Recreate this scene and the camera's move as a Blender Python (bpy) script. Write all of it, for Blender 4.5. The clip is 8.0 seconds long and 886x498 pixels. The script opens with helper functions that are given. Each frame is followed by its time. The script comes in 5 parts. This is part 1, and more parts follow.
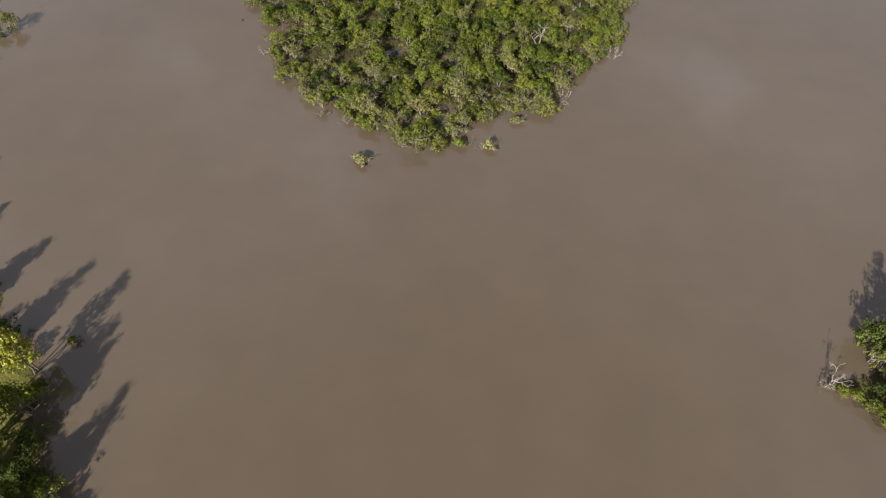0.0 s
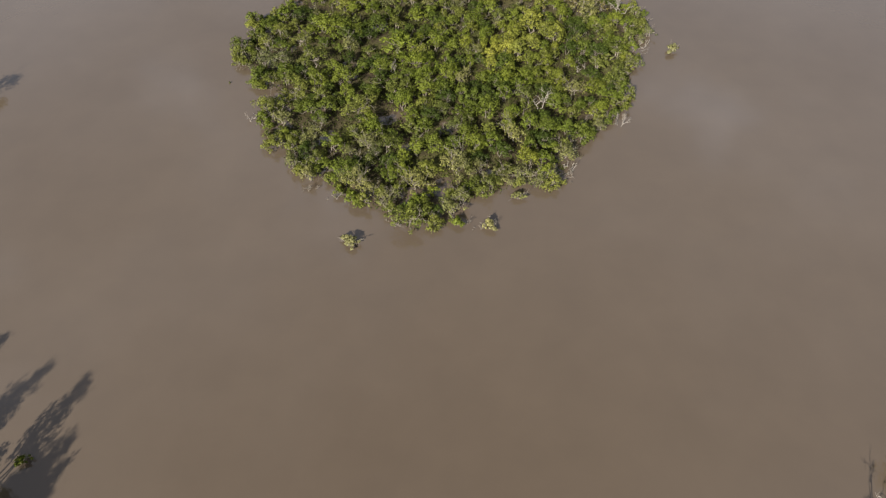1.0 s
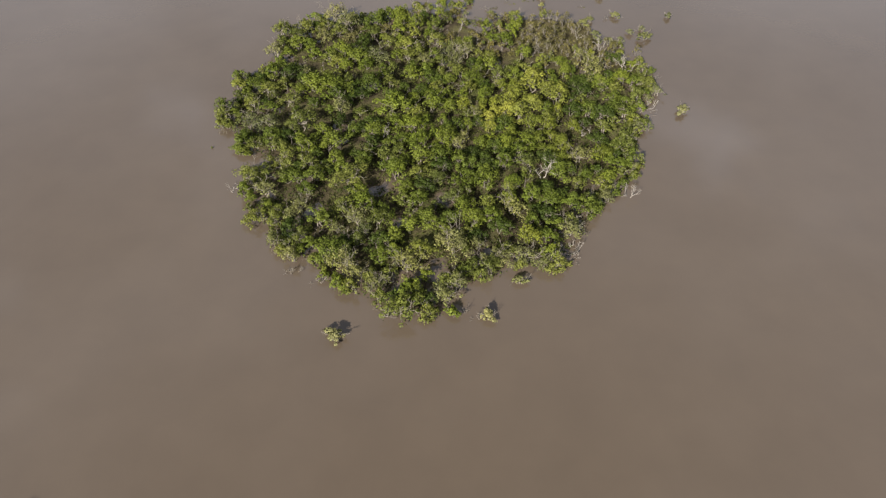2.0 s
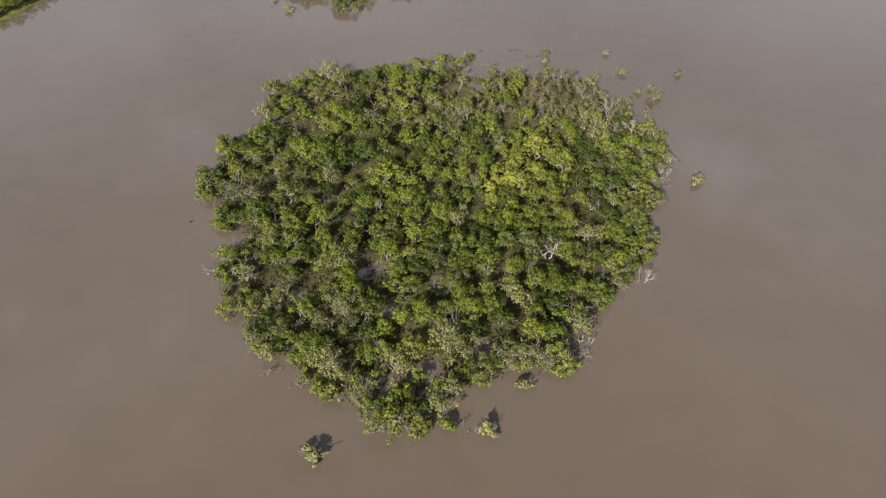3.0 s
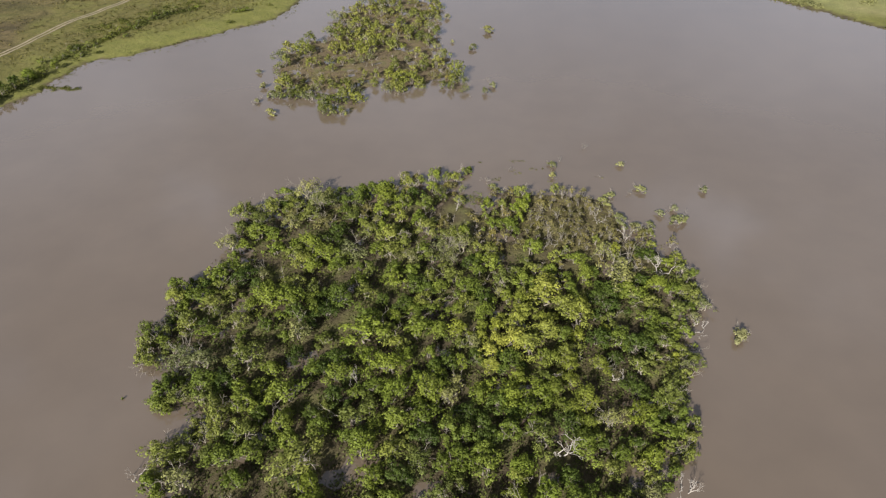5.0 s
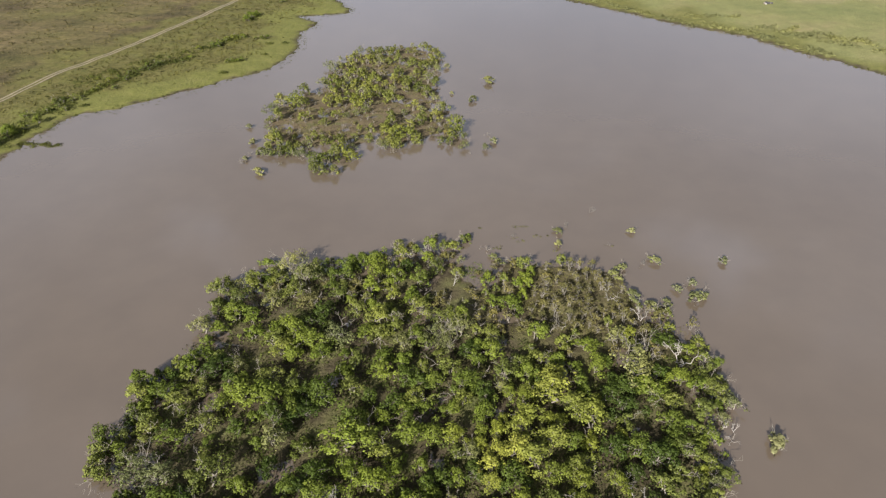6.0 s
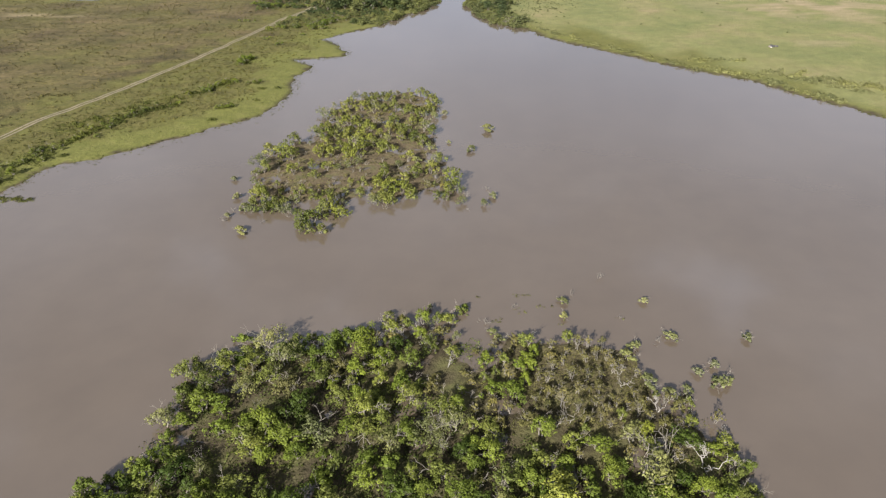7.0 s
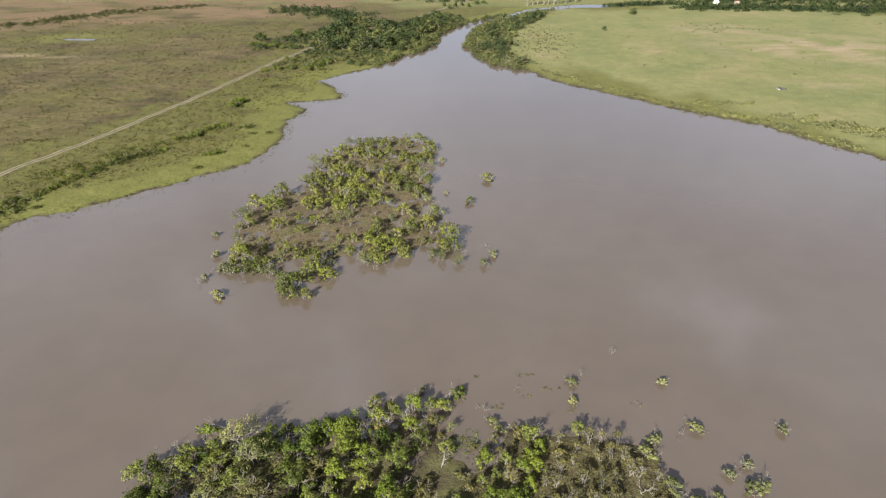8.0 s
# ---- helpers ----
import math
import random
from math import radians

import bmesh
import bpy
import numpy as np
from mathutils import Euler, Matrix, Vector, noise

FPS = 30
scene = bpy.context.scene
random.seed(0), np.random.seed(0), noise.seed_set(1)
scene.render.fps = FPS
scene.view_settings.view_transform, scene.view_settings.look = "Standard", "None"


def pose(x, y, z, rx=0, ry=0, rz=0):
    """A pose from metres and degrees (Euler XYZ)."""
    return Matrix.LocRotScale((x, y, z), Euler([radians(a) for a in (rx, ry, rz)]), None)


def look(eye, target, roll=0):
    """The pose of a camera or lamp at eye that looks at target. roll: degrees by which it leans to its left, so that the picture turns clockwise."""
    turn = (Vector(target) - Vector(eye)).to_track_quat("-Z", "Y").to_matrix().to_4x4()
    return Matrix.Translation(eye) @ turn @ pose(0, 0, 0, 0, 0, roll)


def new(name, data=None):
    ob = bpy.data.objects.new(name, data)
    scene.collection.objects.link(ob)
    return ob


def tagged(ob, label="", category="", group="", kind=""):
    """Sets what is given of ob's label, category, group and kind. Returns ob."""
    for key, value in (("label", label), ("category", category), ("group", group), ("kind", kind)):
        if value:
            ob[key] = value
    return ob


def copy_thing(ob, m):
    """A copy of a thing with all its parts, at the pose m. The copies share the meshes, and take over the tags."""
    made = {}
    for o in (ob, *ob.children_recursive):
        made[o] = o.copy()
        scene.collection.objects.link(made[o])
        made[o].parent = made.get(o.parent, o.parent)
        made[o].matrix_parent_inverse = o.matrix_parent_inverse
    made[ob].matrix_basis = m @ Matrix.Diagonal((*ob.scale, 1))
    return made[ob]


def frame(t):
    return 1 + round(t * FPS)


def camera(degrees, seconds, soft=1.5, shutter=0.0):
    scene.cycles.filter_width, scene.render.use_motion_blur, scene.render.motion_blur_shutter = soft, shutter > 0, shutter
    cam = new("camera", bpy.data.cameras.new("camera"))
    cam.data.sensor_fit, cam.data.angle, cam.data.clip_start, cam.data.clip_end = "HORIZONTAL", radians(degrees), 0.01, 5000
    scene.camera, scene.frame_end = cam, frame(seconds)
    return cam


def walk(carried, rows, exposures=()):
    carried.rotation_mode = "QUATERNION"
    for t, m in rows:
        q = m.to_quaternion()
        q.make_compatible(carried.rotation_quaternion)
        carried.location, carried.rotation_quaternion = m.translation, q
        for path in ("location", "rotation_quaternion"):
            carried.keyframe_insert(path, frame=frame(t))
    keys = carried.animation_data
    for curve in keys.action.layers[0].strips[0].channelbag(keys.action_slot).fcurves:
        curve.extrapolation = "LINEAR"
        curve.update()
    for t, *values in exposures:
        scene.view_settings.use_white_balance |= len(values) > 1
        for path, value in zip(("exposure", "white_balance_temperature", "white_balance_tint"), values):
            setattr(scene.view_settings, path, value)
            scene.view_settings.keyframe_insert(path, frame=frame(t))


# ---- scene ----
cam = camera(73.7, 8.0, soft=1.3)
PATH = [
    (0, (-0.276, 1.193, 73.244), (-0.365, 2.417, 71.665), 0.7),
    (0.5, (-0.361, 7.658, 73.271), (-0.455, 8.911, 71.715), 0.65),
    (1, (-0.409, 14.264, 73.277), (-0.51, 15.555, 71.753), 0.55),
    (1.5, (-0.474, 20.905, 73.297), (-0.579, 22.226, 71.799), 0.5),
    (3, (-0.477, 41.875, 73.519), (-0.606, 43.292, 72.114), 0.3),
    (3.5, (-0.492, 48.539, 73.576), (-0.628, 49.986, 72.202), 0.1),
    (4, (-0.54, 55.276, 73.635), (-0.685, 56.756, 72.298), 0.0),
    (5.5, (-0.593, 75.679, 74.013), (-0.759, 77.251, 72.787), -0.4),
    (6, (-0.624, 82.631, 74.093), (-0.799, 84.237, 72.914), -0.5),
    (6.5, (-0.63, 89.383, 74.135), (-0.81, 91.017, 72.996), -0.5),
    (7, (-0.697, 96.277, 74.164), (-0.881, 97.942, 73.072), -0.5),
    (7.5, (-0.795, 103.207, 74.169), (-0.984, 104.899, 73.12), -0.5),
    (8, (-0.917, 110.427, 74.198), (-1.11, 112.147, 73.196), -0.5),
]
EXPOSURE = [(0, 1.17, 6450, 13), (1.5, 1.24, 6350, 13), (3.5, 1.36, 6150, 13), (5.5, 1.46, 6050, 13), (8, 1.61, 5950, 12)]
walk(cam, [(t, look(eye, target, roll)) for t, eye, target, roll in PATH], EXPOSURE)

# ---- world, sun ----
SUN_EL, SUN_AZ = 28.5, 21.0      # shadows run AZ degrees clockwise from +y
world = bpy.data.worlds.new("sky")
scene.world = world
world.use_nodes = True
wn, wl = world.node_tree.nodes, world.node_tree.links
wn.clear()
w_out, w_bg = wn.new("ShaderNodeOutputWorld"), wn.new("ShaderNodeBackground")
sky = wn.new("ShaderNodeTexSky")
sky.sky_type, sky.sun_disc = "NISHITA", False
sky.sun_elevation, sky.sun_rotation = radians(SUN_EL), radians(180 + SUN_AZ)
sky.air_density, sky.dust_density, sky.ozone_density = 1.0, 2.5, 1.0
w_co = wn.new("ShaderNodeTexCoord")
w_map = wn.new("ShaderNodeMapping")
w_map.inputs["Scale"].default_value = (1.0, 1.0, 1.6)
w_noise = wn.new("ShaderNodeTexNoise")
w_noise.inputs["Scale"].default_value, w_noise.inputs["Detail"].default_value = 1.9, 6.0
w_noise.inputs["Roughness"].default_value = 0.55
w_ramp = wn.new("ShaderNodeValToRGB")
w_ramp.color_ramp.elements[0].position, w_ramp.color_ramp.elements[1].position = 0.46, 0.66
w_ramp.color_ramp.elements[0].color, w_ramp.color_ramp.elements[1].color = (0.58, 0.58, 0.58, 1), (0.96, 0.96, 0.96, 1)
w_mix = wn.new("ShaderNodeMix")
w_mix.data_type = "RGBA"
w_mix.inputs["B"].default_value = (8.0, 8.5, 9.7, 1)
wl.new(w_co.outputs["Generated"], w_map.inputs["Vector"])
wl.new(w_map.outputs["Vector"], w_noise.inputs["Vector"])
wl.new(w_noise.outputs["Fac"], w_ramp.inputs["Fac"])
wl.new(w_ramp.outputs["Color"], w_mix.inputs["Factor"])
wl.new(sky.outputs["Color"], w_mix.inputs["A"])
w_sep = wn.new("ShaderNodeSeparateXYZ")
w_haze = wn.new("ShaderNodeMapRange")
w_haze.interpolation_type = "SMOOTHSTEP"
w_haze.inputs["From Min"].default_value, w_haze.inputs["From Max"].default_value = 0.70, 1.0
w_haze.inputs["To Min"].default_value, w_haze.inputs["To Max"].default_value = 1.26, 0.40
w_map2 = wn.new("ShaderNodeMapping")      # sunlit heads of cloud
w_map2.inputs["Location"].default_value, w_map2.inputs["Scale"].default_value = (-0.457, 0.127, -0.191), (1.0, 1.0, 1.5)
w_heads = wn.new("ShaderNodeTexNoise")
w_heads.inputs["Scale"].default_value, w_heads.inputs["Detail"].default_value, w_heads.inputs["Roughness"].default_value = 2.2, 7.0, 0.58
w_lift = wn.new("ShaderNodeMapRange")
w_lift.interpolation_type = "SMOOTHSTEP"
w_lift.inputs["From Min"].default_value, w_lift.inputs["From Max"].default_value = 0.54, 0.74
w_lift.inputs["To Min"].default_value, w_lift.inputs["To Max"].default_value = 0.93, 2.3
w_bright = wn.new("ShaderNodeMix")
w_bright.data_type, w_bright.blend_type = "RGBA", "MULTIPLY"
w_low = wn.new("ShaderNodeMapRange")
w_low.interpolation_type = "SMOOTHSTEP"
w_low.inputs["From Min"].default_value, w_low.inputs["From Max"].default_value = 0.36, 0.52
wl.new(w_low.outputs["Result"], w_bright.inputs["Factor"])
wl.new(w_co.outputs["Generated"], w_map2.inputs["Vector"])
wl.new(w_map2.outputs["Vector"], w_heads.inputs["Vector"])
wl.new(w_heads.outputs["Fac"], w_lift.inputs["Value"])
wl.new(w_mix.outputs["Result"], w_bright.inputs["A"])
wl.new(w_lift.outputs["Result"], w_bright.inputs["B"])
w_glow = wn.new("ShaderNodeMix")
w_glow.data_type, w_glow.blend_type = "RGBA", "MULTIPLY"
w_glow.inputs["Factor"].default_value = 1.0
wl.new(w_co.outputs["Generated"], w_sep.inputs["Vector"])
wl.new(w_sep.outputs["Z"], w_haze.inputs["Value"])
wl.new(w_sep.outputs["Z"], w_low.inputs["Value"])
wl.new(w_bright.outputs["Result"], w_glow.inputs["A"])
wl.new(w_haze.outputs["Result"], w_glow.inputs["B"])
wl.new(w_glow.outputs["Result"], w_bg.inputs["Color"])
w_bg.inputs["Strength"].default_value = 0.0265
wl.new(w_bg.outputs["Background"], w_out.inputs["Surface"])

sun = new("sun", bpy.data.lights.new("sun", "SUN"))
sun.data.energy, sun.data.angle, sun.data.color = 5.0, radians(1.3), (1.0, 0.935, 0.85)
az, el = radians(SUN_AZ), radians(SUN_EL)
sun.matrix_world = look((0, 0, 200), (math.sin(az) * math.cos(el), math.cos(az) * math.cos(el), 200 - math.sin(el)))


# ---- materials ----
def material(name):
    m = bpy.data.materials.new(name)
    m.use_nodes = True
    nt = m.node_tree
    return m, nt, nt.nodes["Principled BSDF"]


def noise_node(nt, scale, detail=4.0, rough=0.55, vector=None):
    n = nt.nodes.new("ShaderNodeTexNoise")
    n.inputs["Scale"].default_value, n.inputs["Detail"].default_value, n.inputs["Roughness"].default_value = scale, detail, rough
    if vector is not None:
        nt.links.new(vector, n.inputs["Vector"])
    return n.outputs["Fac"]


def ramp_node(nt, fac, stops):
    r = nt.nodes.new("ShaderNodeValToRGB")
    e = r.color_ramp.elements
    while len(e) < len(stops):
        e.new(0.5)
    for k, (p, c) in zip(e, stops):
        k.position = p
        k.color = (*c, 1) if isinstance(c, tuple) else (c, c, c, 1)
    nt.links.new(fac, r.inputs["Fac"])
    return r.outputs["Color"]


def mix_node(nt, fac, a, b, mode="MIX"):
    m = nt.nodes.new("ShaderNodeMix")
    m.data_type, m.blend_type = "RGBA", mode
    for s, v in (("Factor", fac), ("A", a), ("B", b)):
        if isinstance(v, (int, float)):
            m.inputs[s].default_value = v
        elif isinstance(v, tuple):
            m.inputs[s].default_value = (*v, 1)
        else:
            nt.links.new(v, m.inputs[s])
    return m.outputs["Result"]


def attr(nt, name):
    a = nt.nodes.new("ShaderNodeAttribute")
    a.attribute_name = name
    return a.outputs["Fac"]


def bump(nt, bsdf, height, strength, distance):
    b = nt.nodes.new("ShaderNodeBump")
    b.inputs["Strength"].default_value, b.inputs["Distance"].default_value = strength, distance
    nt.links.new(height, b.inputs["Height"])
    nt.links.new(b.outputs["Normal"], bsdf.inputs["Normal"])


def place(nt):
    return nt.nodes.new("ShaderNodeNewGeometry").outputs["Position"]


def leaf_material(name, dark, mid, light, through_light=0.3):
    m, nt, bsdf = material(name)
    geo = nt.nodes.new("ShaderNodeNewGeometry")
    info = nt.nodes.new("ShaderNodeObjectInfo")
    per_leaf = ramp_node(nt, geo.outputs["Random Per Island"], [(0.0, dark), (0.55, mid), (1.0, light)])
    per_tree = ramp_node(nt, info.outputs["Random"], [(0.0, (0.70, 0.74, 0.66)), (0.35, (0.92, 0.94, 0.9)), (0.7, (1.05, 1.03, 0.92)), (1.0, (1.2, 1.16, 1.12))])
    patch = ramp_node(nt, noise_node(nt, 0.9, 3.0, 0.6, geo.outputs["Position"]), [(0.3, 0.72), (0.7, 1.2)])
    stand_tone = ramp_node(nt, noise_node(nt, 0.075, 2.0, 0.5, geo.outputs["Position"]), [(0.36, (0.76, 0.79, 0.84)), (0.5, (1.0, 1.0, 1.0)), (0.64, (1.22, 1.2, 1.05))])
    col = mix_node(nt, 1.0, mix_node(nt, 1.0, mix_node(nt, 1.0, per_leaf, per_tree, "MULTIPLY"), stand_tone, "MULTIPLY"), patch, "MULTIPLY")
    nt.links.new(col, bsdf.inputs["Base Color"])
    bsdf.inputs["Roughness"].default_value = 0.55
    bsdf.inputs["Specular IOR Level"].default_value = 0.1
    tl = nt.nodes.new("ShaderNodeBsdfTranslucent")
    nt.links.new(mix_node(nt, 1.0, col, (1.1, 1.15, 0.6), "MULTIPLY"), tl.inputs["Color"])
    mixer = nt.nodes.new("ShaderNodeMixShader")
    mixer.inputs[0].default_value = through_light
    nt.links.new(bsdf.outputs["BSDF"], mixer.inputs[1])
    nt.links.new(tl.outputs["BSDF"], mixer.inputs[2])
    nt.links.new(mixer.outputs["Shader"], nt.nodes["Material Output"].inputs["Surface"])
    return m


def bark_material(name, dark, light):
    m, nt, bsdf = material(name)
    p = place(nt)
    col = ramp_node(nt, noise_node(nt, 5.0, 5.0, 0.65, p), [(0.3, dark), (0.7, light)])
    nt.links.new(col, bsdf.inputs["Base Color"])
    bsdf.inputs["Roughness"].default_value = 0.85
    bump(nt, bsdf, noise_node(nt, 14.0, 4.0, 0.6, p), 0.5, 0.02)
    return m


def leaf_tones(name, mid, spread=0.3, through_light=0.22):
    """Leaves of one main tone, a little darker and lighter from spray to spray."""
    lo, hi = tuple(c * (1 - spread * 0.55) for c in mid), tuple(c * (1 + spread * 0.55) for c in mid)
    return leaf_material(name, lo, mid, hi, through_light)


LEAF_GREEN = leaf_tones("fresh_green_leaves", (0.110, 0.136, 0.021), 0.32)
LEAF_DARK = leaf_tones("dark_green_leaves", (0.056, 0.078, 0.014), 0.3)
LEAF_YELLOW = leaf_tones("yellow_green_leaves", (0.190, 0.200, 0.038), 0.28)
LEAF_OLIVE = leaf_tones("olive_leaves", (0.126, 0.141, 0.031), 0.3)
LEAF_GREY = leaf_tones("grey_green_leaves", (0.158, 0.163, 0.060), 0.3)
LEAF_DRY = leaf_tones("brown_olive_scrub", (0.132, 0.118, 0.040), 0.34)
LEAF_SHRUB = leaf_tones("pale_shrub_leaves", (0.185, 0.180, 0.082), 0.3)
# both wood tones carry distance haze in the leaf colour, bluer and less yellow
LEAF_WOOD = leaf_tones("river_wood_leaves", (0.047, 0.061, 0.023), 0.35)
LEAF_POINT = leaf_tones("point_wood_leaves", (0.088, 0.096, 0.036), 0.35)
LEAF_BANK = leaf_tones("bank_scrub_leaves", (0.150, 0.152, 0.064), 0.3)
LEAF_LIME = leaf_tones("lime_green_leaves", (0.148, 0.166, 0.025), 0.3)
LEAF_BRIGHT = leaf_tones("bright_shrub_leaves", (0.160, 0.162, 0.062), 0.3)
LEAF_FIELD = leaf_tones("field_bush_leaves", (0.078, 0.084, 0.018), 0.35)
LEAF_STRAW = leaf_tones("straw_tussock_blades", (0.090, 0.078, 0.031), 0.25, 0.15)
LEAF_ROUGH = leaf_tones("rough_grass_blades", (0.088, 0.080, 0.022), 0.3, 0.15)
LEAF_UNDER = leaf_tones("undergrowth_leaves", (0.056, 0.068, 0.016), 0.4)
LEAF_HEATH = leaf_tones("brown_heath_leaves", (0.062, 0.064, 0.022), 0.35)
LEAF_ISLET = leaf_tones("dull_green_leaves", (0.124, 0.134, 0.027), 0.34)
LEAF_FAR = leaf_tones("dull_olive_leaves", (0.146, 0.152, 0.038), 0.32)
BARK_PALE = bark_material("pale_grey_bark", (0.115, 0.099, 0.072), (0.235, 0.208, 0.16))
BARK_DEAD = bark_material("bleached_dead_wood", (0.17, 0.152, 0.122), (0.33, 0.30, 0.25))
BARK_SNAG = bark_material("weathered_grey_wood", (0.10, 0.086, 0.064), (0.205, 0.182, 0.142))
BARK_BROWN = bark_material("grey_brown_bark", (0.07, 0.06, 0.043), (0.18, 0.155, 0.12))

PLASTER = bark_material("weathered_whitewash", (0.45, 0.43, 0.39), (0.62, 0.60, 0.56))
ROOF_PALE = bark_material("white_sheet_roof", (0.50, 0.50, 0.48), (0.66, 0.66, 0.64))
ROOF_RUST = bark_material("rusty_sheet_roof", (0.22, 0.13, 0.08), (0.36, 0.25, 0.18))
BLACKISH = bark_material("blackish_lumps", (0.015, 0.014, 0.013), (0.045, 0.042, 0.04))

# muddy water: an opaque brown body under a smooth reflecting surface
WATER, nt, bsdf = material("muddy_river_water")
p = place(nt)
body = ramp_node(nt, noise_node(nt, 0.012, 4.0, 0.55, p), [(0.3, (0.080, 0.061, 0.042)), (0.7, (0.088, 0.068, 0.047))])
silt = ramp_node(nt, noise_node(nt, 0.11, 5.0, 0.6, p), [(0.3, 0.95), (0.7, 1.05)])
nt.links.new(mix_node(nt, 1.0, body, silt, "MULTIPLY"), bsdf.inputs["Base Color"])
bsdf.inputs["Roughness"].default_value = 0.07
bsdf.inputs["IOR"].default_value = 1.5
bsdf.inputs["Specular IOR Level"].default_value = 0.75
bump(nt, bsdf, noise_node(nt, 0.9, 3.0, 0.5, p), 0.05, 0.12)

# ground: wet mud at the waterline, green sward, dry grassland and pasture
GROUND, nt, bsdf = material("flood_plain_ground")
p = place(nt)
n_big, n_mid, n_fine = noise_node(nt, 0.03, 5.0, 0.6, p), noise_node(nt, 0.22, 5.0, 0.65, p), noise_node(nt, 1.3, 5.0, 0.7, p)
stretch = nt.nodes.new("ShaderNodeMapping")
stretch.inputs["Scale"].default_value = (0.05, 0.16, 1.0)
nt.links.new(p, stretch.inputs["Vector"])
n_band = noise_node(nt, 1.0, 6.0, 0.65, stretch.outputs["Vector"])
n_tuft = noise_node(nt, 0.55, 4.0, 0.7, p)
sward = ramp_node(nt, n_mid, [(0.3, (0.080, 0.083, 0.018)), (0.55, (0.104, 0.103, 0.025)), (0.75, (0.120, 0.112, 0.034))])
tussock = ramp_node(nt, n_tuft, [(0.3, (0.034, 0.033, 0.008)), (0.5, (0.072, 0.064, 0.017)), (0.72, (0.112, 0.096, 0.034))])
straw = ramp_node(nt, n_band, [(0.3, (0.044, 0.038, 0.014)), (0.5, (0.072, 0.056, 0.023)), (0.68, (0.100, 0.074, 0.035))])
dry = mix_node(nt, 1.0, straw, ramp_node(nt, n_tuft, [(0.3, 0.6), (0.5, 1.05), (0.7, 1.45)]), "MULTIPLY")
dry = mix_node(nt, 1.0, dry, ramp_node(nt, n_big, [(0.36, 0.62), (0.5, 1.0), (0.66, 1.2)]), "MULTIPLY")
meadow = ramp_node(nt, n_big, [(0.3, (0.090, 0.097, 0.034)), (0.5, (0.115, 0.114, 0.041)), (0.62, (0.130, 0.119, 0.048)), (0.74, (0.165, 0.130, 0.066))])
pasture = mix_node(nt, 1.0, meadow, ramp_node(nt, n_mid, [(0.25, 0.98), (0.75, 1.34)]), "MULTIPLY")
speck = ramp_node(nt, n_fine, [(0.25, 0.74), (0.75, 1.24)])
mud = ramp_node(nt, n_mid, [(0.3, (0.026, 0.021, 0.011)), (0.7, (0.062, 0.048, 0.027))])
isle_soil = ramp_node(nt, n_mid, [(0.2, (0.022, 0.018, 0.009)), (0.34, (0.056, 0.046, 0.022)), (0.5, (0.078, 0.072, 0.027)), (0.7, (0.070, 0.076, 0.023))])
col = mix_node(nt, attr(nt, "rough_grass"), sward, tussock)
col = mix_node(nt, attr(nt, "dry_grass"), col, dry)
col = mix_node(nt, attr(nt, "pasture"), col, pasture)
russet = ramp_node(nt, n_band, [(0.3, (0.090, 0.070, 0.030)), (0.7, (0.150, 0.098, 0.052))])
col = mix_node(nt, attr(nt, "russet"), col, russet)
sand = ramp_node(nt, n_band, [(0.35, (0.150, 0.130, 0.062)), (0.6, (0.240, 0.185, 0.108))])
col = mix_node(nt, attr(nt, "sandy"), col, sand)
col = mix_node(nt, attr(nt, "isle"), col, isle_soil)
flats = ramp_node(nt, n_mid, [(0.3, (0.060, 0.046, 0.024)), (0.5, (0.092, 0.070, 0.038)), (0.7, (0.078, 0.076, 0.028))])
col = mix_node(nt, attr(nt, "mudflat"), col, flats)
moor = ramp_node(nt, n_tuft, [(0.3, (0.074, 0.066, 0.026)), (0.5, (0.128, 0.110, 0.047)), (0.72, (0.150, 0.134, 0.056))])
col = mix_node(nt, attr(nt, "moor"), col, moor)
col = mix_node(nt, 1.0, col, speck, "MULTIPLY")
col = mix_node(nt, attr(nt, "wet"), col, mud)
nt.links.new(col, bsdf.inputs["Base Color"])
bsdf.inputs["Roughness"].default_value = 0.95
bsdf.inputs["Specular IOR Level"].default_value = 0.15
bump(nt, bsdf, mix_node(nt, 0.6, n_fine, n_tuft), 1.0, 0.55)

TRACK, nt, bsdf = material("pale_sandy_track")
p = place(nt)
col = ramp_node(nt, noise_node(nt, 0.8, 5.0, 0.65, p), [(0.3, (0.105, 0.086, 0.048)), (0.5, (0.165, 0.133, 0.080)), (0.7, (0.22, 0.18, 0.115))])
nt.links.new(col, bsdf.inputs["Base Color"])
bsdf.inputs["Roughness"].default_value = 0.95
bump(nt, bsdf, noise_node(nt, 3.0, 4.0, 0.6, p), 0.5, 0.05)


# ---- plan of the shores ----
LEFT_SHORE = [(-22.6, -51.5), (-33.8, -22.3), (-38.8, -7.2), (-42.5, 4.8), (-45.7, 14.5), (-51.3, 22.5), (-54.5, 30.7), (-63.2, 37.5), (-75.1, 53), (-86.7, 69.8), (-100.8, 96.7),
              (-114.1, 120.7), (-129.5, 155.5), (-141.4, 190), (-138.8, 209), (-134.9, 219.2), (-134.4, 231.1), (-134.7, 238.3), (-130.7, 244), (-124.7, 247.4), (-119.6, 252.2), (-114.5, 258.2),
              (-108.8, 263.5), (-103.4, 269.8), (-97.5, 276.6), (-91.3, 283.1), (-86.5, 289), (-83.3, 300.4), (-83.5, 315.4), (-88.3, 333.8), (-85.9, 344.3)]
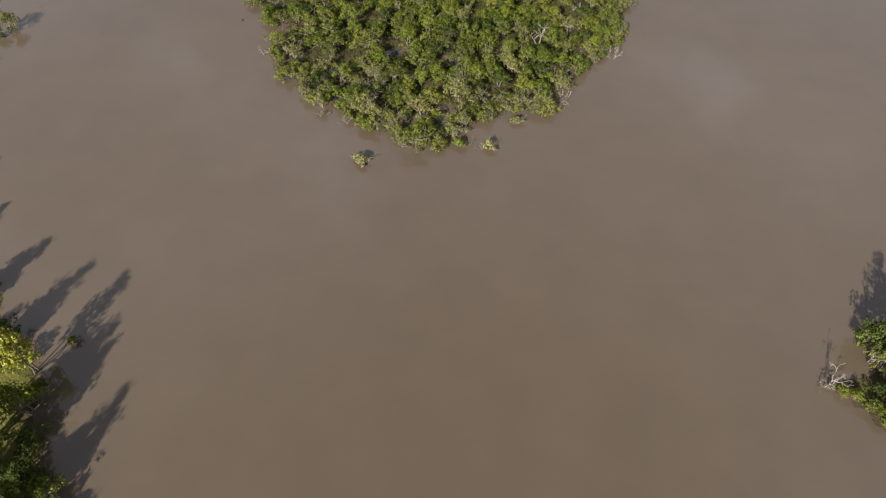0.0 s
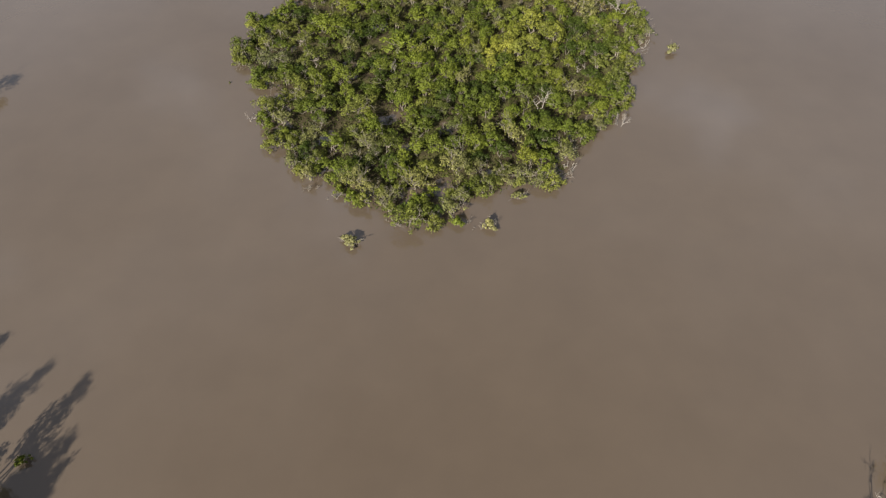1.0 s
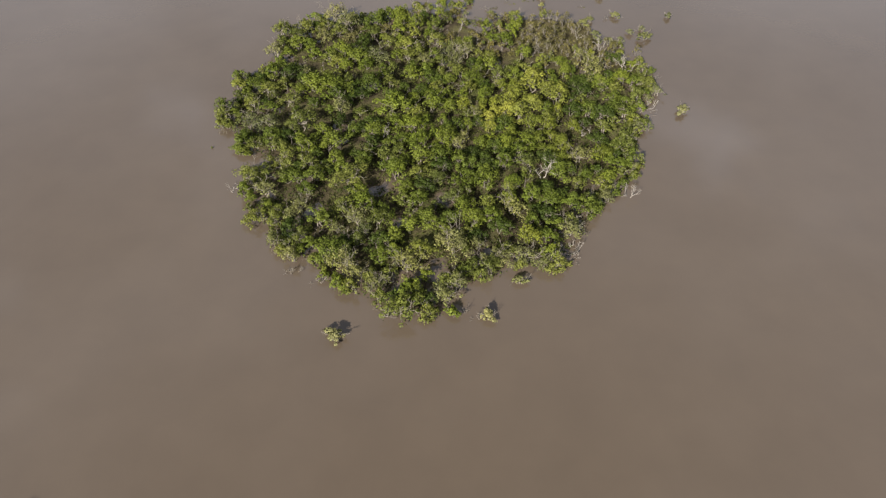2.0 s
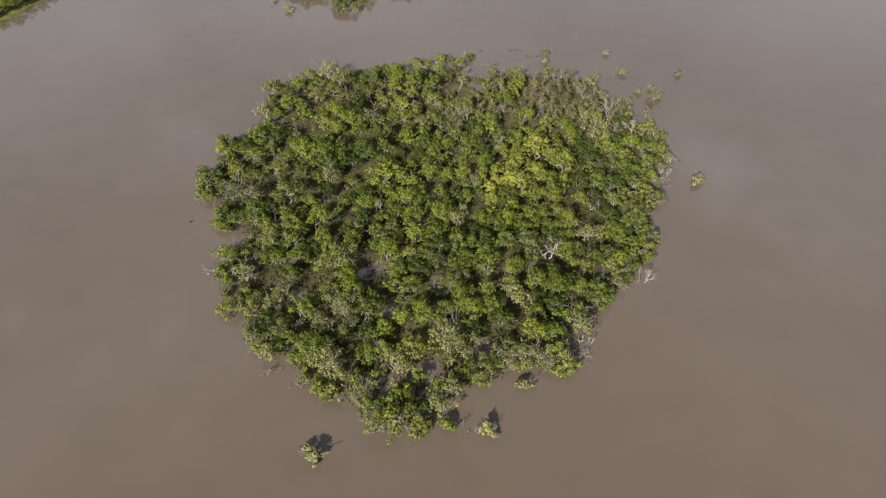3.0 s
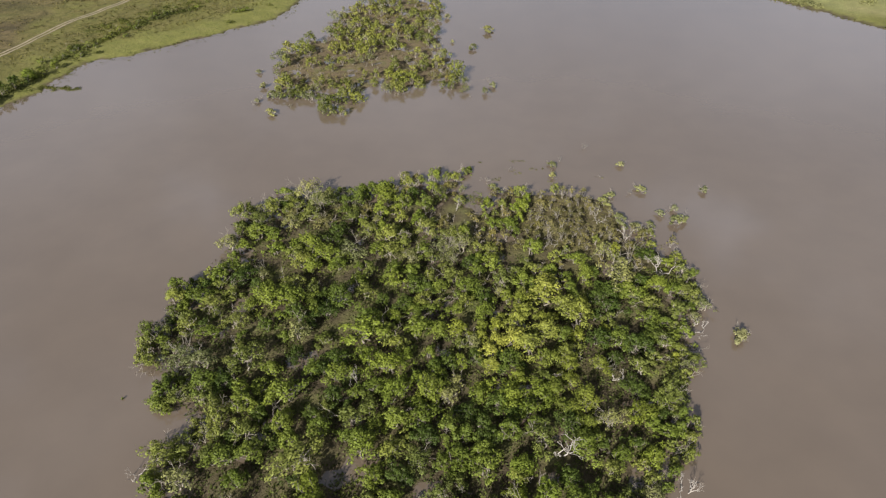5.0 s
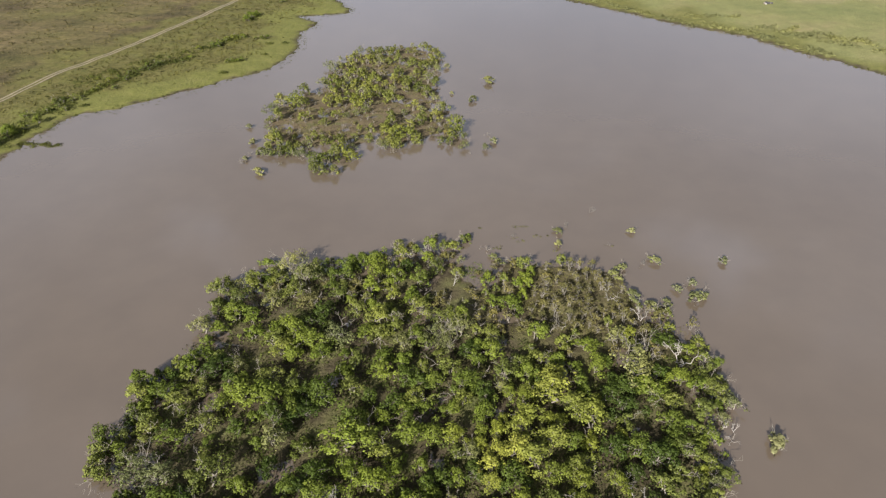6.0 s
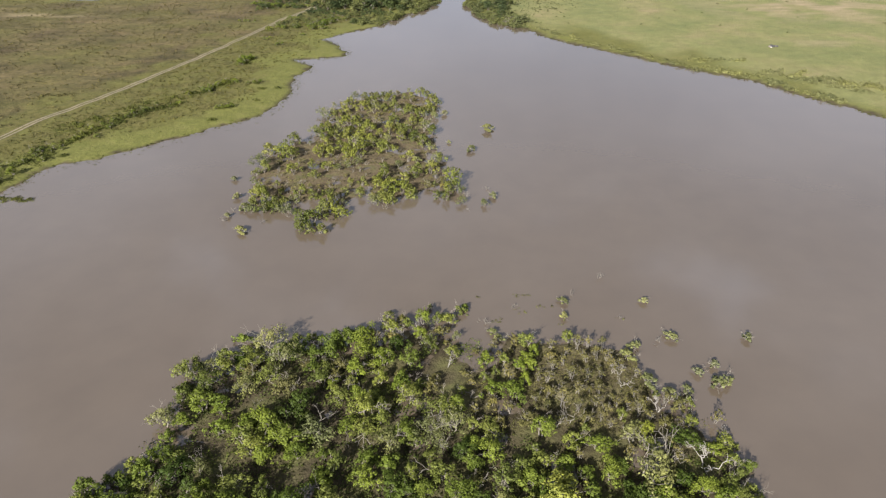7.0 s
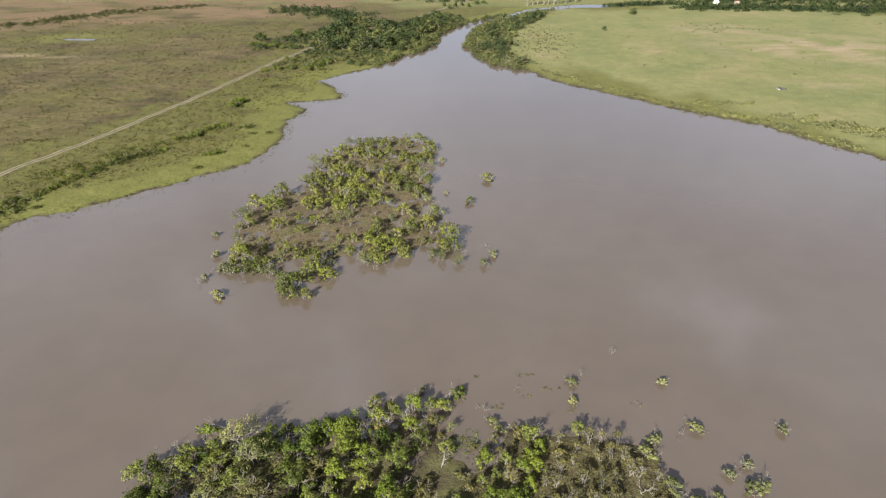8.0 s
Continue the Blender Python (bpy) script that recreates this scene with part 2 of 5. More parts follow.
LEFT_UPPER = [(-85.3, 350.4), (-97.3, 359.6), (-75.5, 365.6), (-75.5, 372.8), (-83.9, 386.7), (-93.8, 396.3), (-86.8, 408.6), (-79.5, 417.7), (-72.1, 426.8), (-64.4, 450),
              (-53.9, 469.6), (-45.8, 491.9), (-48.3, 518.7), (-41.4, 550.5), (-28.9, 572), (-14.8, 590.4), (-4.2, 605.7), (11.3, 636.2), (32.2, 652.8), (49.5, 663.8), (69.1, 669.7), (94.3, 664.9)]
RIGHT_SHORE = [(95.2, 656.9), (76, 653.3), (49.3, 649.4), (29.7, 633.7), (9.2, 611), (-6.2, 587.4), (-17.8, 567.5), (-26.5, 541.5), (-28.4, 483.3), (-20.7, 460.4), (-10.4, 437.9), (7.4, 426.6), (16.3, 410.4), (29.1, 397.2),
               (45.7, 383.8), (62.7, 369.2), (70.5, 361.4), (85.8, 351.2), (98, 343.2), (106.9, 329.9), (118.2, 317.4), (125.9, 308.3), (134.2, 298), (149.1, 275.6), (161.2, 240.9),
               (162.9, 194.2), (151.2, 141.1), (119.9, 89.1), (90.2, 64.6), (71.4, 54.1), (62.9, 51.2), (57.4, 47), (54.5, 41.5), (49.2, 39.5), (52.1, 36), (54.7, 32.6), (57.3, 29.2), (62.8, 21.2), (66.7, 4.4), (63.1, -20.1), (51, -46.5)]
LAKE = LEFT_SHORE + LEFT_UPPER + RIGHT_SHORE
POND = [(265.4, 640.2), (292.3, 647.1), (320.8, 664), (354.8, 683.5), (325, 688.8), (281.8, 667.4)]
PUDDLE = [(-297.1, 488.2), (-284.6, 487.7), (-273.7, 488.1), (-275.6, 490.7), (-286.7, 491.4), (-297.7, 490.8)]
ISLE = [(-57.1, 125.6), (-57.1, 131.1), (-55.6, 136.6), (-57.5, 143.4), (-54.5, 146.7), (-52.6, 153.5), (-54.7, 162.2), (-53.2, 168), (-46.9, 173.1), (-39, 175.8),
        (-24.7, 180), (-17.4, 183.8), (-7.7, 185.8), (-3.8, 177.4), (3, 179.5), (18, 178.9), (25.6, 174), (31.8, 167.5), (37.1, 161.7), (38.8, 153.4), (38.1, 145.2),
        (34.9, 140.4), (33.6, 132.4), (31.4, 126), (31, 120.3), (28.5, 114.6), (23, 108.4), (18.9, 102.3), (16.4, 95.7), (13.2, 91.2), (4.7, 90.7), (1.4, 87.6),
        (-2.8, 85.6), (-4.7, 81.6), (-8.5, 79.6), (-13.6, 80.6), (-18, 83.3), (-23.3, 85), (-27.4, 88.3), (-34, 90.5), (-37.1, 96.7), (-42.6, 100.4), (-47.8, 110.4), (-44.4, 114.1), (-50.5, 116.3), (-50.5, 123.3)]
ISLE_FAR = [(-68.3, 232.4), (-71.3, 244.4), (-73.2, 255.2), (-69.7, 263.1), (-67.7, 270.5), (-62.9, 269.4), (-63.8, 289), (-64.5, 298.3), (-59.3, 307.2), (-52.8, 312.4),
            (-43.7, 317.3), (-33.3, 319.2), (-25.6, 309.7), (-25.7, 287.1), (-22.3, 278.5), (-25.2, 265.8), (-17.5, 257.8), (-14.7, 249.1), (-12.4, 240.5), (-21, 236.5),
            (-24.7, 231.6), (-32.4, 230.2), (-38.1, 235), (-39.5, 226.1), (-45.2, 229.7), (-50, 227.4), (-54.3, 225.7), (-60.7, 224.1)]
SHOULDER = [(0.8, 177.2), (2.4, 180.8), (7.8, 180), (11.7, 180.5), (16.5, 180.1), (20.7, 179.3), (25.2, 177.5), (25, 171.8), (27, 169.1), (25.5, 164.2), (20, 158.9), (14.7, 158.3),
            (10.3, 159.9), (7.8, 165.6), (2.9, 167.4), (1.4, 172.6)]
ISLET = [(-50.5, 220.4), (-46.3, 217), (-42.8, 218), (-44.5, 221.9), (-48.8, 224.1)]
ROAD = [(-178, 160), (-170.5, 215), (-163.5, 249), (-160.2, 276), (-152.3, 303), (-143.6, 343), (-137.5, 375), (-132.6, 406.8), (-128.4, 437.2), (-122.1, 463.4),
        (-119.7, 491.1), (-115, 505), (-96, 530), (-80, 560), (-62, 620), (-37, 687), (0, 774), (55, 950)]


# open pools and glades between the trees: x, y, radius
POOLS = [(-47.5, 113.0, 1.8), (-16.3, 110.9, 2.0), (-20.1, 108.8, 1.6), (-7.5, 108.1, 2.2), (-45, 115.5, 2.6), (9.7, 111.1, 1.7), (-10.9, 87.4, 1.9), (-6.2, 91.1, 2.2)]
GLADES = POOLS + [(-49.1, 136, 2.2), (-32.7, 146.8, 2.2), (17.3, 160, 1.8), (1.8, 153.8, 1.8), (-43.3, 153.1, 2.3), (-40.6, 162.4, 2.3), (-27.4, 148.9, 1.8), (-3.5, 175.7, 3.1),
                  (-6, 101.8, 1.7), (-24.5, 97.9, 1.9), (-36.2, 106.6, 1.7), (-41.8, 129.4, 1.8), (-11.3, 116.5, 1.5)]

# shaded gaps between the crowns
SHADY = [(-43.6, 127.8, 2.4), (-42.9, 124.3, 2.0), (-37.6, 147.2, 2.4), (-34.9, 145.6, 2.0), (-37.2, 130.4, 2.2), (-27.3, 129.4, 2.4), (-29.3, 130.3, 1.8), (-7.6, 133.3, 2.0), (-21.6, 110.4, 2.2), (-19.7, 111.7, 2.0),
          (-38.2, 107.7, 1.8), (-36.3, 106.3, 1.8), (-29.0, 109.6, 2.2), (-28.8, 107.5, 2.0), (-25.4, 102.8, 2.2), (-26.0, 96.5, 2.2), (-31.4, 103.2, 1.6), (-14.3, 102.7, 2.0), (-9.6, 96.9, 2.4), (-7.8, 98.1, 2.0),
          (1.5, 110.3, 2.2), (2.7, 111.7, 1.8), (13.6, 113.8, 2.0), (-46.5, 151.0, 2.2), (-43.1, 149.9, 2.0), (-21.6, 130.7, 2.0), (-17.6, 131.1, 1.8), (19.4, 120.1, 1.8)]


def signed_distance(px, py, poly):
    """Distance to a closed outline, positive inside it."""
    d2 = np.full(px.shape, 1e12)
    inside = np.zeros(px.shape, bool)
    for (ax, ay), (bx, by) in zip(poly, poly[1:] + poly[:1]):
        ex, ey = bx - ax, by - ay
        t = np.clip(((px - ax) * ex + (py - ay) * ey) / (ex * ex + ey * ey + 1e-9), 0, 1)
        d2 = np.minimum(d2, (px - ax - t * ex) ** 2 + (py - ay - t * ey) ** 2)
        if ay != by:
            inside ^= ((ay > py) != (by > py)) & (px < ex * (py - ay) / ey + ax)
    return np.where(inside, 1, -1) * np.sqrt(d2)


def waves(px, py, scale, seed):
    """Smooth irregular variation between about -1 and 1, from sums of slanted sines."""
    r = np.random.RandomState(seed)
    out = np.zeros(px.shape)
    for k in range(14):
        a, f, ph = r.uniform(0, 2 * np.pi), 2 * np.pi / scale * r.uniform(0.45, 1.9), r.uniform(0, 2 * np.pi)
        out = out + np.sin(f * (px * np.cos(a) + py * np.sin(a)) + ph + 1.3 * np.sin(f * 0.6 * (py * np.cos(a) - px * np.sin(a)) + ph * 2))
    return out / 3.8


def smooth(v, lo, hi):
    t = np.clip((v - lo) / (hi - lo), 0, 1)
    return t * t * (3 - 2 * t)


def line_distance(px, py, line):
    """Distance to an open line."""
    best = np.full(px.shape, 1e12)
    for (ax, ay), (bx, by) in zip(line, line[1:]):
        ex, ey = bx - ax, by - ay
        t = np.clip(((px - ax) * ex + (py - ay) * ey) / (ex * ex + ey * ey), 0, 1)
        best = np.minimum(best, (px - ax - t * ex) ** 2 + (py - ay - t * ey) ** 2)
    return np.sqrt(best)


def road_offset(px, py):
    """Distance to the track, positive on its field side."""
    best, sign = np.full(px.shape, 1e12), np.ones(px.shape)
    for (ax, ay), (bx, by) in zip(ROAD, ROAD[1:]):
        ex, ey = bx - ax, by - ay
        t = np.clip(((px - ax) * ex + (py - ay) * ey) / (ex * ex + ey * ey), 0, 1)
        d = (px - ax - t * ex) ** 2 + (py - ay - t * ey) ** 2
        side = ex * (py - ay) - ey * (px - ax)
        sign = np.where(d < best, np.sign(side), sign)
        best = np.minimum(best, d)
    return sign * np.sqrt(best)


def ground_height(px, py):
    jag = 0.7 * waves(px, py, 13.0, 3) + 0.5 * waves(px, py, 5.0, 4)
    shore = -np.maximum(signed_distance(px, py, LAKE), np.maximum(signed_distance(px, py, POND), signed_distance(px, py, PUDDLE))) + jag
    h = np.where(shore > 0, 0.05 + 0.35 * smooth(shore, 0, 5) + 0.5 * smooth(shore, 4, 40), np.maximum(shore * 0.4, -2.0))
    h = h + np.where(shore > 8, 0.12 * waves(px, py, 22.0, 6), 0)
    isle = np.maximum(signed_distance(px, py, ISLE), np.maximum(signed_distance(px, py, ISLE_FAR), signed_distance(px, py, ISLET))) + jag * 0.8
    main = signed_distance(px, py, ISLE)
    low = np.where(main > -20, -0.30 + 0.44 * smooth(isle, 2, 7), -0.12 + 0.24 * smooth(isle, 0.5, 4)) + 0.15 * waves(px, py, 11.0, 8) + 0.06 * waves(px, py, 3.0, 9)
    for ax, ay, ar in POOLS:
        low = low - np.where(main > -20, 0.4 * (1 - smooth(np.hypot(px - ax, py - ay), ar * 0.55, ar * 1.25)), 0)
    rise = signed_distance(px, py, SHOULDER) + jag * 0.5
    low = np.where(rise > -1, np.maximum(low, -0.1 + 0.26 * smooth(rise, -0.8, 1.2) + 0.05 * waves(px, py, 5.0, 17)), low)
    isle = np.maximum(isle, rise)
    low = np.where(isle > 0, low, np.minimum(low, -0.1) + isle * 0.35)
    return np.maximum(h, low), shore, isle


# ---- ground, one sheet to the horizon ----
def spaced(stops):
    """Grid lines from (start, step) pairs, each running to the next start."""
    out = []
    for (a, step), (b, _) in zip(stops, stops[1:]):
        out += list(np.linspace(a, b, max(1, round((b - a) / step)), endpoint=False))
    return np.array(out + [stops[-1][0]])


gx = spaced([(-4500, 500), (-1500, 150), (-700, 30), (-430, 4.5), (-185, 1.8), (165, 4.5), (380, 30), (700, 150), (1500, 500), (4500, 1)])
gy = spaced([(-4500, 500), (-1500, 150), (-400, 25), (-60, 4), (-10, 1.8), (400, 2.4), (560, 3.5), (720, 30), (1000, 150), (1500, 500), (4500, 1)])
X, Y = np.meshgrid(gx, gy)
H, SHORE, ISL = ground_height(X, Y)
ROFF = road_offset(X, Y)
nx, ny = len(gx), len(gy)
idx = np.arange(nx * ny).reshape(ny, nx)
quads = np.stack([idx[:-1, :-1], idx[:-1, 1:], idx[1:, 1:], idx[1:, :-1]], -1).reshape(-1, 4)


def mesh_from(name, verts, faces, mat=None, smooth_shade=False):
    """A mesh from arrays of places and of equally long faces."""
    verts, faces = np.asarray(verts, np.float32), np.asarray(faces, np.int32)
    me = bpy.data.meshes.new(name)
    k = faces.shape[1]
    me.vertices.add(len(verts))
    me.vertices.foreach_set("co", verts.ravel())
    me.loops.add(faces.size)
    me.loops.foreach_set("vertex_index", faces.ravel())
    me.polygons.add(len(faces))
    me.polygons.foreach_set("loop_start", np.arange(0, faces.size, k, dtype=np.int32))
    me.polygons.foreach_set("use_smooth", np.full(len(faces), smooth_shade))
    me.update(calc_edges=True)
    me.validate()
    if mat:
        me.materials.append(mat)
    return me


me = mesh_from("ground", np.stack([X, Y, H], -1).reshape(-1, 3), quads, GROUND, True)
left_side = line_distance(X, Y, LEFT_SHORE + LEFT_UPPER) < line_distance(X, Y, RIGHT_SHORE)
edge = SHORE + 3.0 * waves(X, Y, 18.0, 12)
wide = SHORE + 9.0 * waves(X, Y, 60.0, 13)
inland = Y - 0.38 * (X + 214)
damp = np.where(X < -150, np.exp(-((inland - 524 + 6 * waves(X, Y, 40.0, 44)) / 15) ** 2), 0)      # a damp green hollow
fields = {
    "wet": 1 - smooth(np.where(ISL > -1.5, H * 8 + np.where(Y > 205, 2.0, 0), (SHORE + 0.9 * waves(X, Y, 6.0, 21)) * np.where(left_side, 1.3, 0.55)), 0.4, 2.6),
    "rough_grass": np.where(left_side, smooth(edge, 11, 19) * (0.8 + 0.25 * waves(X, Y, 12.0, 22)), 0.35 * smooth(edge, 3, 9)),
    "dry_grass": np.where(left_side, smooth(ROFF + 14 * waves(X, Y, 38.0, 14), 0, 26) * (0.72 + 0.3 * waves(X, Y, 55.0, 15)) * (1 - 0.85 * damp), 0),
    "pasture": np.where(left_side, smooth(Y + 25 * waves(X, Y, 90.0, 16), 625, 670) * 0.7, smooth(wide, 6, 26)),
    "russet": np.where(left_side & (X < -140), smooth(inland + 14 * waves(X, Y, 55.0, 41), 552, 592) * smooth(waves(X, Y * 2, 70.0, 42), -0.9, 0.1), 0),
    "isle": smooth(ISL, -1.5, 0.3),
    "mudflat": np.where(Y > 205, smooth(ISL, -1.5, 0.3), 0),
    "moor": smooth(signed_distance(X, Y, SHOULDER) + 1.2 * waves(X, Y, 6.0, 43), -0.5, 1.0),
    "sandy": sum(np.exp(-((X - x) / a) ** 2 - ((Y - y) / b) ** 2) * k for x, y, a, b, k in ((182, 492, 62, 34, 1.0), (140, 548, 30, 16, 0.9), (-275, 436, 28, 5, 0.8), (150, 404, 26, 6, 0.5)))
    * smooth(waves(X, Y, 28.0, 31), -0.9, 0.4),
}
for key, value in fields.items():
    a = me.attributes.new(key, "FLOAT", "POINT")
    a.data.foreach_set("value", np.clip(value, 0, 1).astype(np.float32).ravel())
tagged(new("ground", me), "flat grassy flood plain with muddy shores and low islands", "ground", kind="structure")

# ---- water ----
wv = [(x, y, 0.0) for y in (-4500, -100, 200, 700, 4500) for x in (-4500, -400, 0, 400, 4500)]
wf = [(r * 5 + c, r * 5 + c + 1, r * 5 + c + 6, r * 5 + c + 5) for r in range(4) for c in range(4)]
tagged(new("water", mesh_from("water", wv, wf, WATER)), "calm brown muddy river water", "water", kind="structure")


# ---- the sandy track: two ruts ----
def ribbon(name, line, offset, width, lift, mat, seed):
    pts = [Vector((*q, 0)) for q in line]
    fine = []
    for a, b, c, d in zip([pts[0]] + pts, pts, pts[1:], pts[2:] + [pts[-1]]):
        steps = max(2, int((c - b).length / 1.5))
        for k in range(steps):
            t = k / steps
            fine.append(0.5 * ((2 * b) + (c - a) * t + (2 * a - 5 * b + 4 * c - d) * t * t + (3 * b - a - 3 * c + d) * t ** 3))
    v = []
    for k, q in enumerate(fine):
        e = fine[min(k + 1, len(fine) - 1)] - fine[max(k - 1, 0)]
        side = Vector((-e.y, e.x, 0)).normalized()
        for s in (-0.5, -0.2, 0.2, 0.5):
            w = width * (1 + 0.35 * noise.noise(Vector((k * 0.16, seed, s * 3))))
            c = q + side * (offset + s * w)
            v.append((c.x, c.y, lift if abs(s) < 0.3 else lift - 0.03))
    v = np.array(v)
    v[:, 2] += ground_height(v[:, 0], v[:, 1])[0]
    f = [(r * 4 + c, r * 4 + c + 1, r * 4 + c + 5, r * 4 + c + 4) for r in range(len(fine) - 1) for c in range(3)]
    return mesh_from(name, v, f, mat, True)


track = new("dirt_track")
tagged(track, "pale sandy two-rut track crossing the grassland", "track", kind="structure")
for off, sd in ((-0.85, 1.5), (0.85, 4.5)):
    rut = new("rut", ribbon("rut", ROAD, off, 0.8, 0.09, TRACK, sd))
    rut.parent = track


# ---- plants ----
def leaf_cards(rng, pos, out, size, jitter=0.75, body=0.62):
    """Diamond leaf sprays: one four-cornered blade at each place, roughly facing out. Their normals lean to the clump's own."""
    n = len(pos)
    out = out / (np.linalg.norm(out, axis=1, keepdims=True) + 1e-9)
    nrm = out + rng.normal(0, jitter, (n, 3))
    nrm /= np.linalg.norm(nrm, axis=1, keepdims=True) + 1e-9
    nrm *= np.where((nrm * out).sum(1, keepdims=True) < 0, -1, 1)
    u = np.cross(nrm, rng.normal(0, 1, (n, 3)))
    u /= np.linalg.norm(u, axis=1, keepdims=True) + 1e-9
    v = np.cross(nrm, u)
    s = (size * rng.uniform(0.65, 1.35, n))[:, None]
    fold = nrm * s * 0.12
    verts = np.stack([pos - u * s * 0.66, pos - v * s * 0.36 + fold, pos + u * s * 0.66, pos + v * s * 0.36 + fold], 1).reshape(-1, 3)
    lit = out * body + nrm * (1 - body)
    lit /= np.linalg.norm(lit, axis=1, keepdims=True)
    return verts, np.arange(n * 4).reshape(n, 4), np.repeat(lit, 4, 0)


def leaf_mesh(name, cards, mat):
    """A mesh of leaf sprays."""
    verts, faces, lit = cards
    me = mesh_from(name, verts, faces, mat, True)
    me.normals_split_custom_set_from_vertices([tuple(q) for q in lit])
    return me


def lobe_leaves(rng, centres, radii, per_lobe, size, flat=0.75, shell=0.55):
    """Leaves through the outer part of each clump, fewer on its underside."""
    P, N = [], []
    for c, r in zip(centres, radii):
        n = max(6, int(per_lobe * (r / np.mean(radii)) ** 2))
        d = rng.normal(0, 1, (n, 3))
        d /= np.linalg.norm(d, axis=1, keepdims=True)
        d[:, 2] = np.where((d[:, 2] < -0.25) & (rng.rand(n) < 0.7), -d[:, 2], d[:, 2])
        lump = 1 + 0.34 * np.sin(d[:, :1] * 5 + c[0] * 3) * np.sin(d[:, 1:2] * 5 + c[1] * 5)
        rad = r * (shell + (1.08 - shell) * rng.rand(n, 1) ** 0.55) * lump * np.where(rng.rand(n, 1) < 0.14, rng.uniform(1.1, 1.45, (n, 1)), 1.0)
        lean = np.array([c[0], c[1], 0.0]) / (math.hypot(c[0], c[1]) + 0.6) + rng.normal(0, 0.45, 3) + np.array([0, 0, 0.5])
        lean /= np.linalg.norm(lean)
        reach = rng.uniform(0.0, 0.35)
        q = d * rad * np.array([0.9, 0.9, flat])
        P.append(np.asarray(c) + q + lean * (q @ lean)[:, None] * reach)
        N.append(d * np.array([1, 1, 1.2]) + np.array([0, 0, 0.35]))
    return leaf_cards(rng, np.concatenate(P), np.concatenate(N), size)


def tubes(segments):
    """Tapered limbs: (start, end, start radius, end radius)."""
    V, F, base = [], [], 0
    for a, b, ra, rb in segments:
        sides = 5 if ra > 0.07 else 4 if ra > 0.045 else 3
        ring = np.arange(sides) * 2 * np.pi / sides
        a, b = np.asarray(a, float), np.asarray(b, float)
        e = b - a
        e /= np.linalg.norm(e) + 1e-9
        u = np.cross(e, [0.31, 0.83, 0.46])
        u /= np.linalg.norm(u) + 1e-9
        w = np.cross(e, u)
        circ = np.cos(ring)[:, None] * u + np.sin(ring)[:, None] * w
        V.append(np.concatenate([a + circ * ra, b + circ * rb]))
        k = np.arange(sides)
        F.append(np.stack([base + k, base + (k + 1) % sides, base + sides + (k + 1) % sides, base + sides + k], 1))
        base += 2 * sides
    return np.concatenate(V), np.concatenate(F)


def bent_limb(rng, a, b, ra, rb, steps=3, sag=0.12):
    a, b = np.asarray(a, float), np.asarray(b, float)
    L = np.linalg.norm(b - a)
    pts = [a + (b - a) * k / steps + (rng.normal(0, sag * L / steps * 1.6, 3) if 0 < k < steps else 0) for k in range(steps + 1)]
    rs = np.linspace(ra, rb, steps + 1)
    return [(pts[k], pts[k + 1], rs[k], rs[k + 1]) for k in range(steps)], pts[-1]


def twigs(rng, start, direction, length, radius, depth, out):
    """A bare branch that forks again and again."""
    d = np.asarray(direction, float)
    d /= np.linalg.norm(d)
    end = np.asarray(start) + d * length
    seg, end = bent_limb(rng, start, end, radius, radius * 0.62, 2, 0.2)
    out += seg
    if depth == 0:
        return
    for k in range(rng.randint(2, 4)):
        nd = d + rng.normal(0, 0.52, 3) + np.array([0, 0, 0.12])
        twigs(rng, end, nd, length * rng.uniform(0.55, 0.85), radius * 0.62, depth - 1, out)


def part(name, me, parent):
    ob = new(name, me)
    ob.parent = parent
    return ob


def crown_layout(rng, R, top, lobes, low=0.35, size=0.28):
    centres, radii = [], []
    p1, p2, p3 = rng.uniform(0, 6.3, 3)
    ox, oy = rng.uniform(-0.2, 0.2, 2) * R
    for k in range(lobes):
        a = k * 2.4 + rng.uniform(-0.6, 0.6)
        q = math.sqrt((k + 0.4) / lobes)
        edge = 1 + 0.28 * math.sin(2 * a + p1) + 0.24 * math.sin(3 * a + p2) + 0.14 * math.sin(5 * a + p3)
        r = R * size * rng.choice([0.5, 0.7, 0.9, 1.1, 1.4])
        z = top * (1.0 - (1 - low) * q ** 2.0 * rng.uniform(0.6, 1.05)) * rng.uniform(0.76, 1.1) - r * 0.6
        centres.append((ox + R * 0.82 * q * edge * math.cos(a) * rng.uniform(0.7, 1.2), oy + R * 0.82 * q * edge * math.sin(a) * rng.uniform(0.7, 1.2), max(z, r * 0.5)))
        radii.append(r)
    return centres, radii


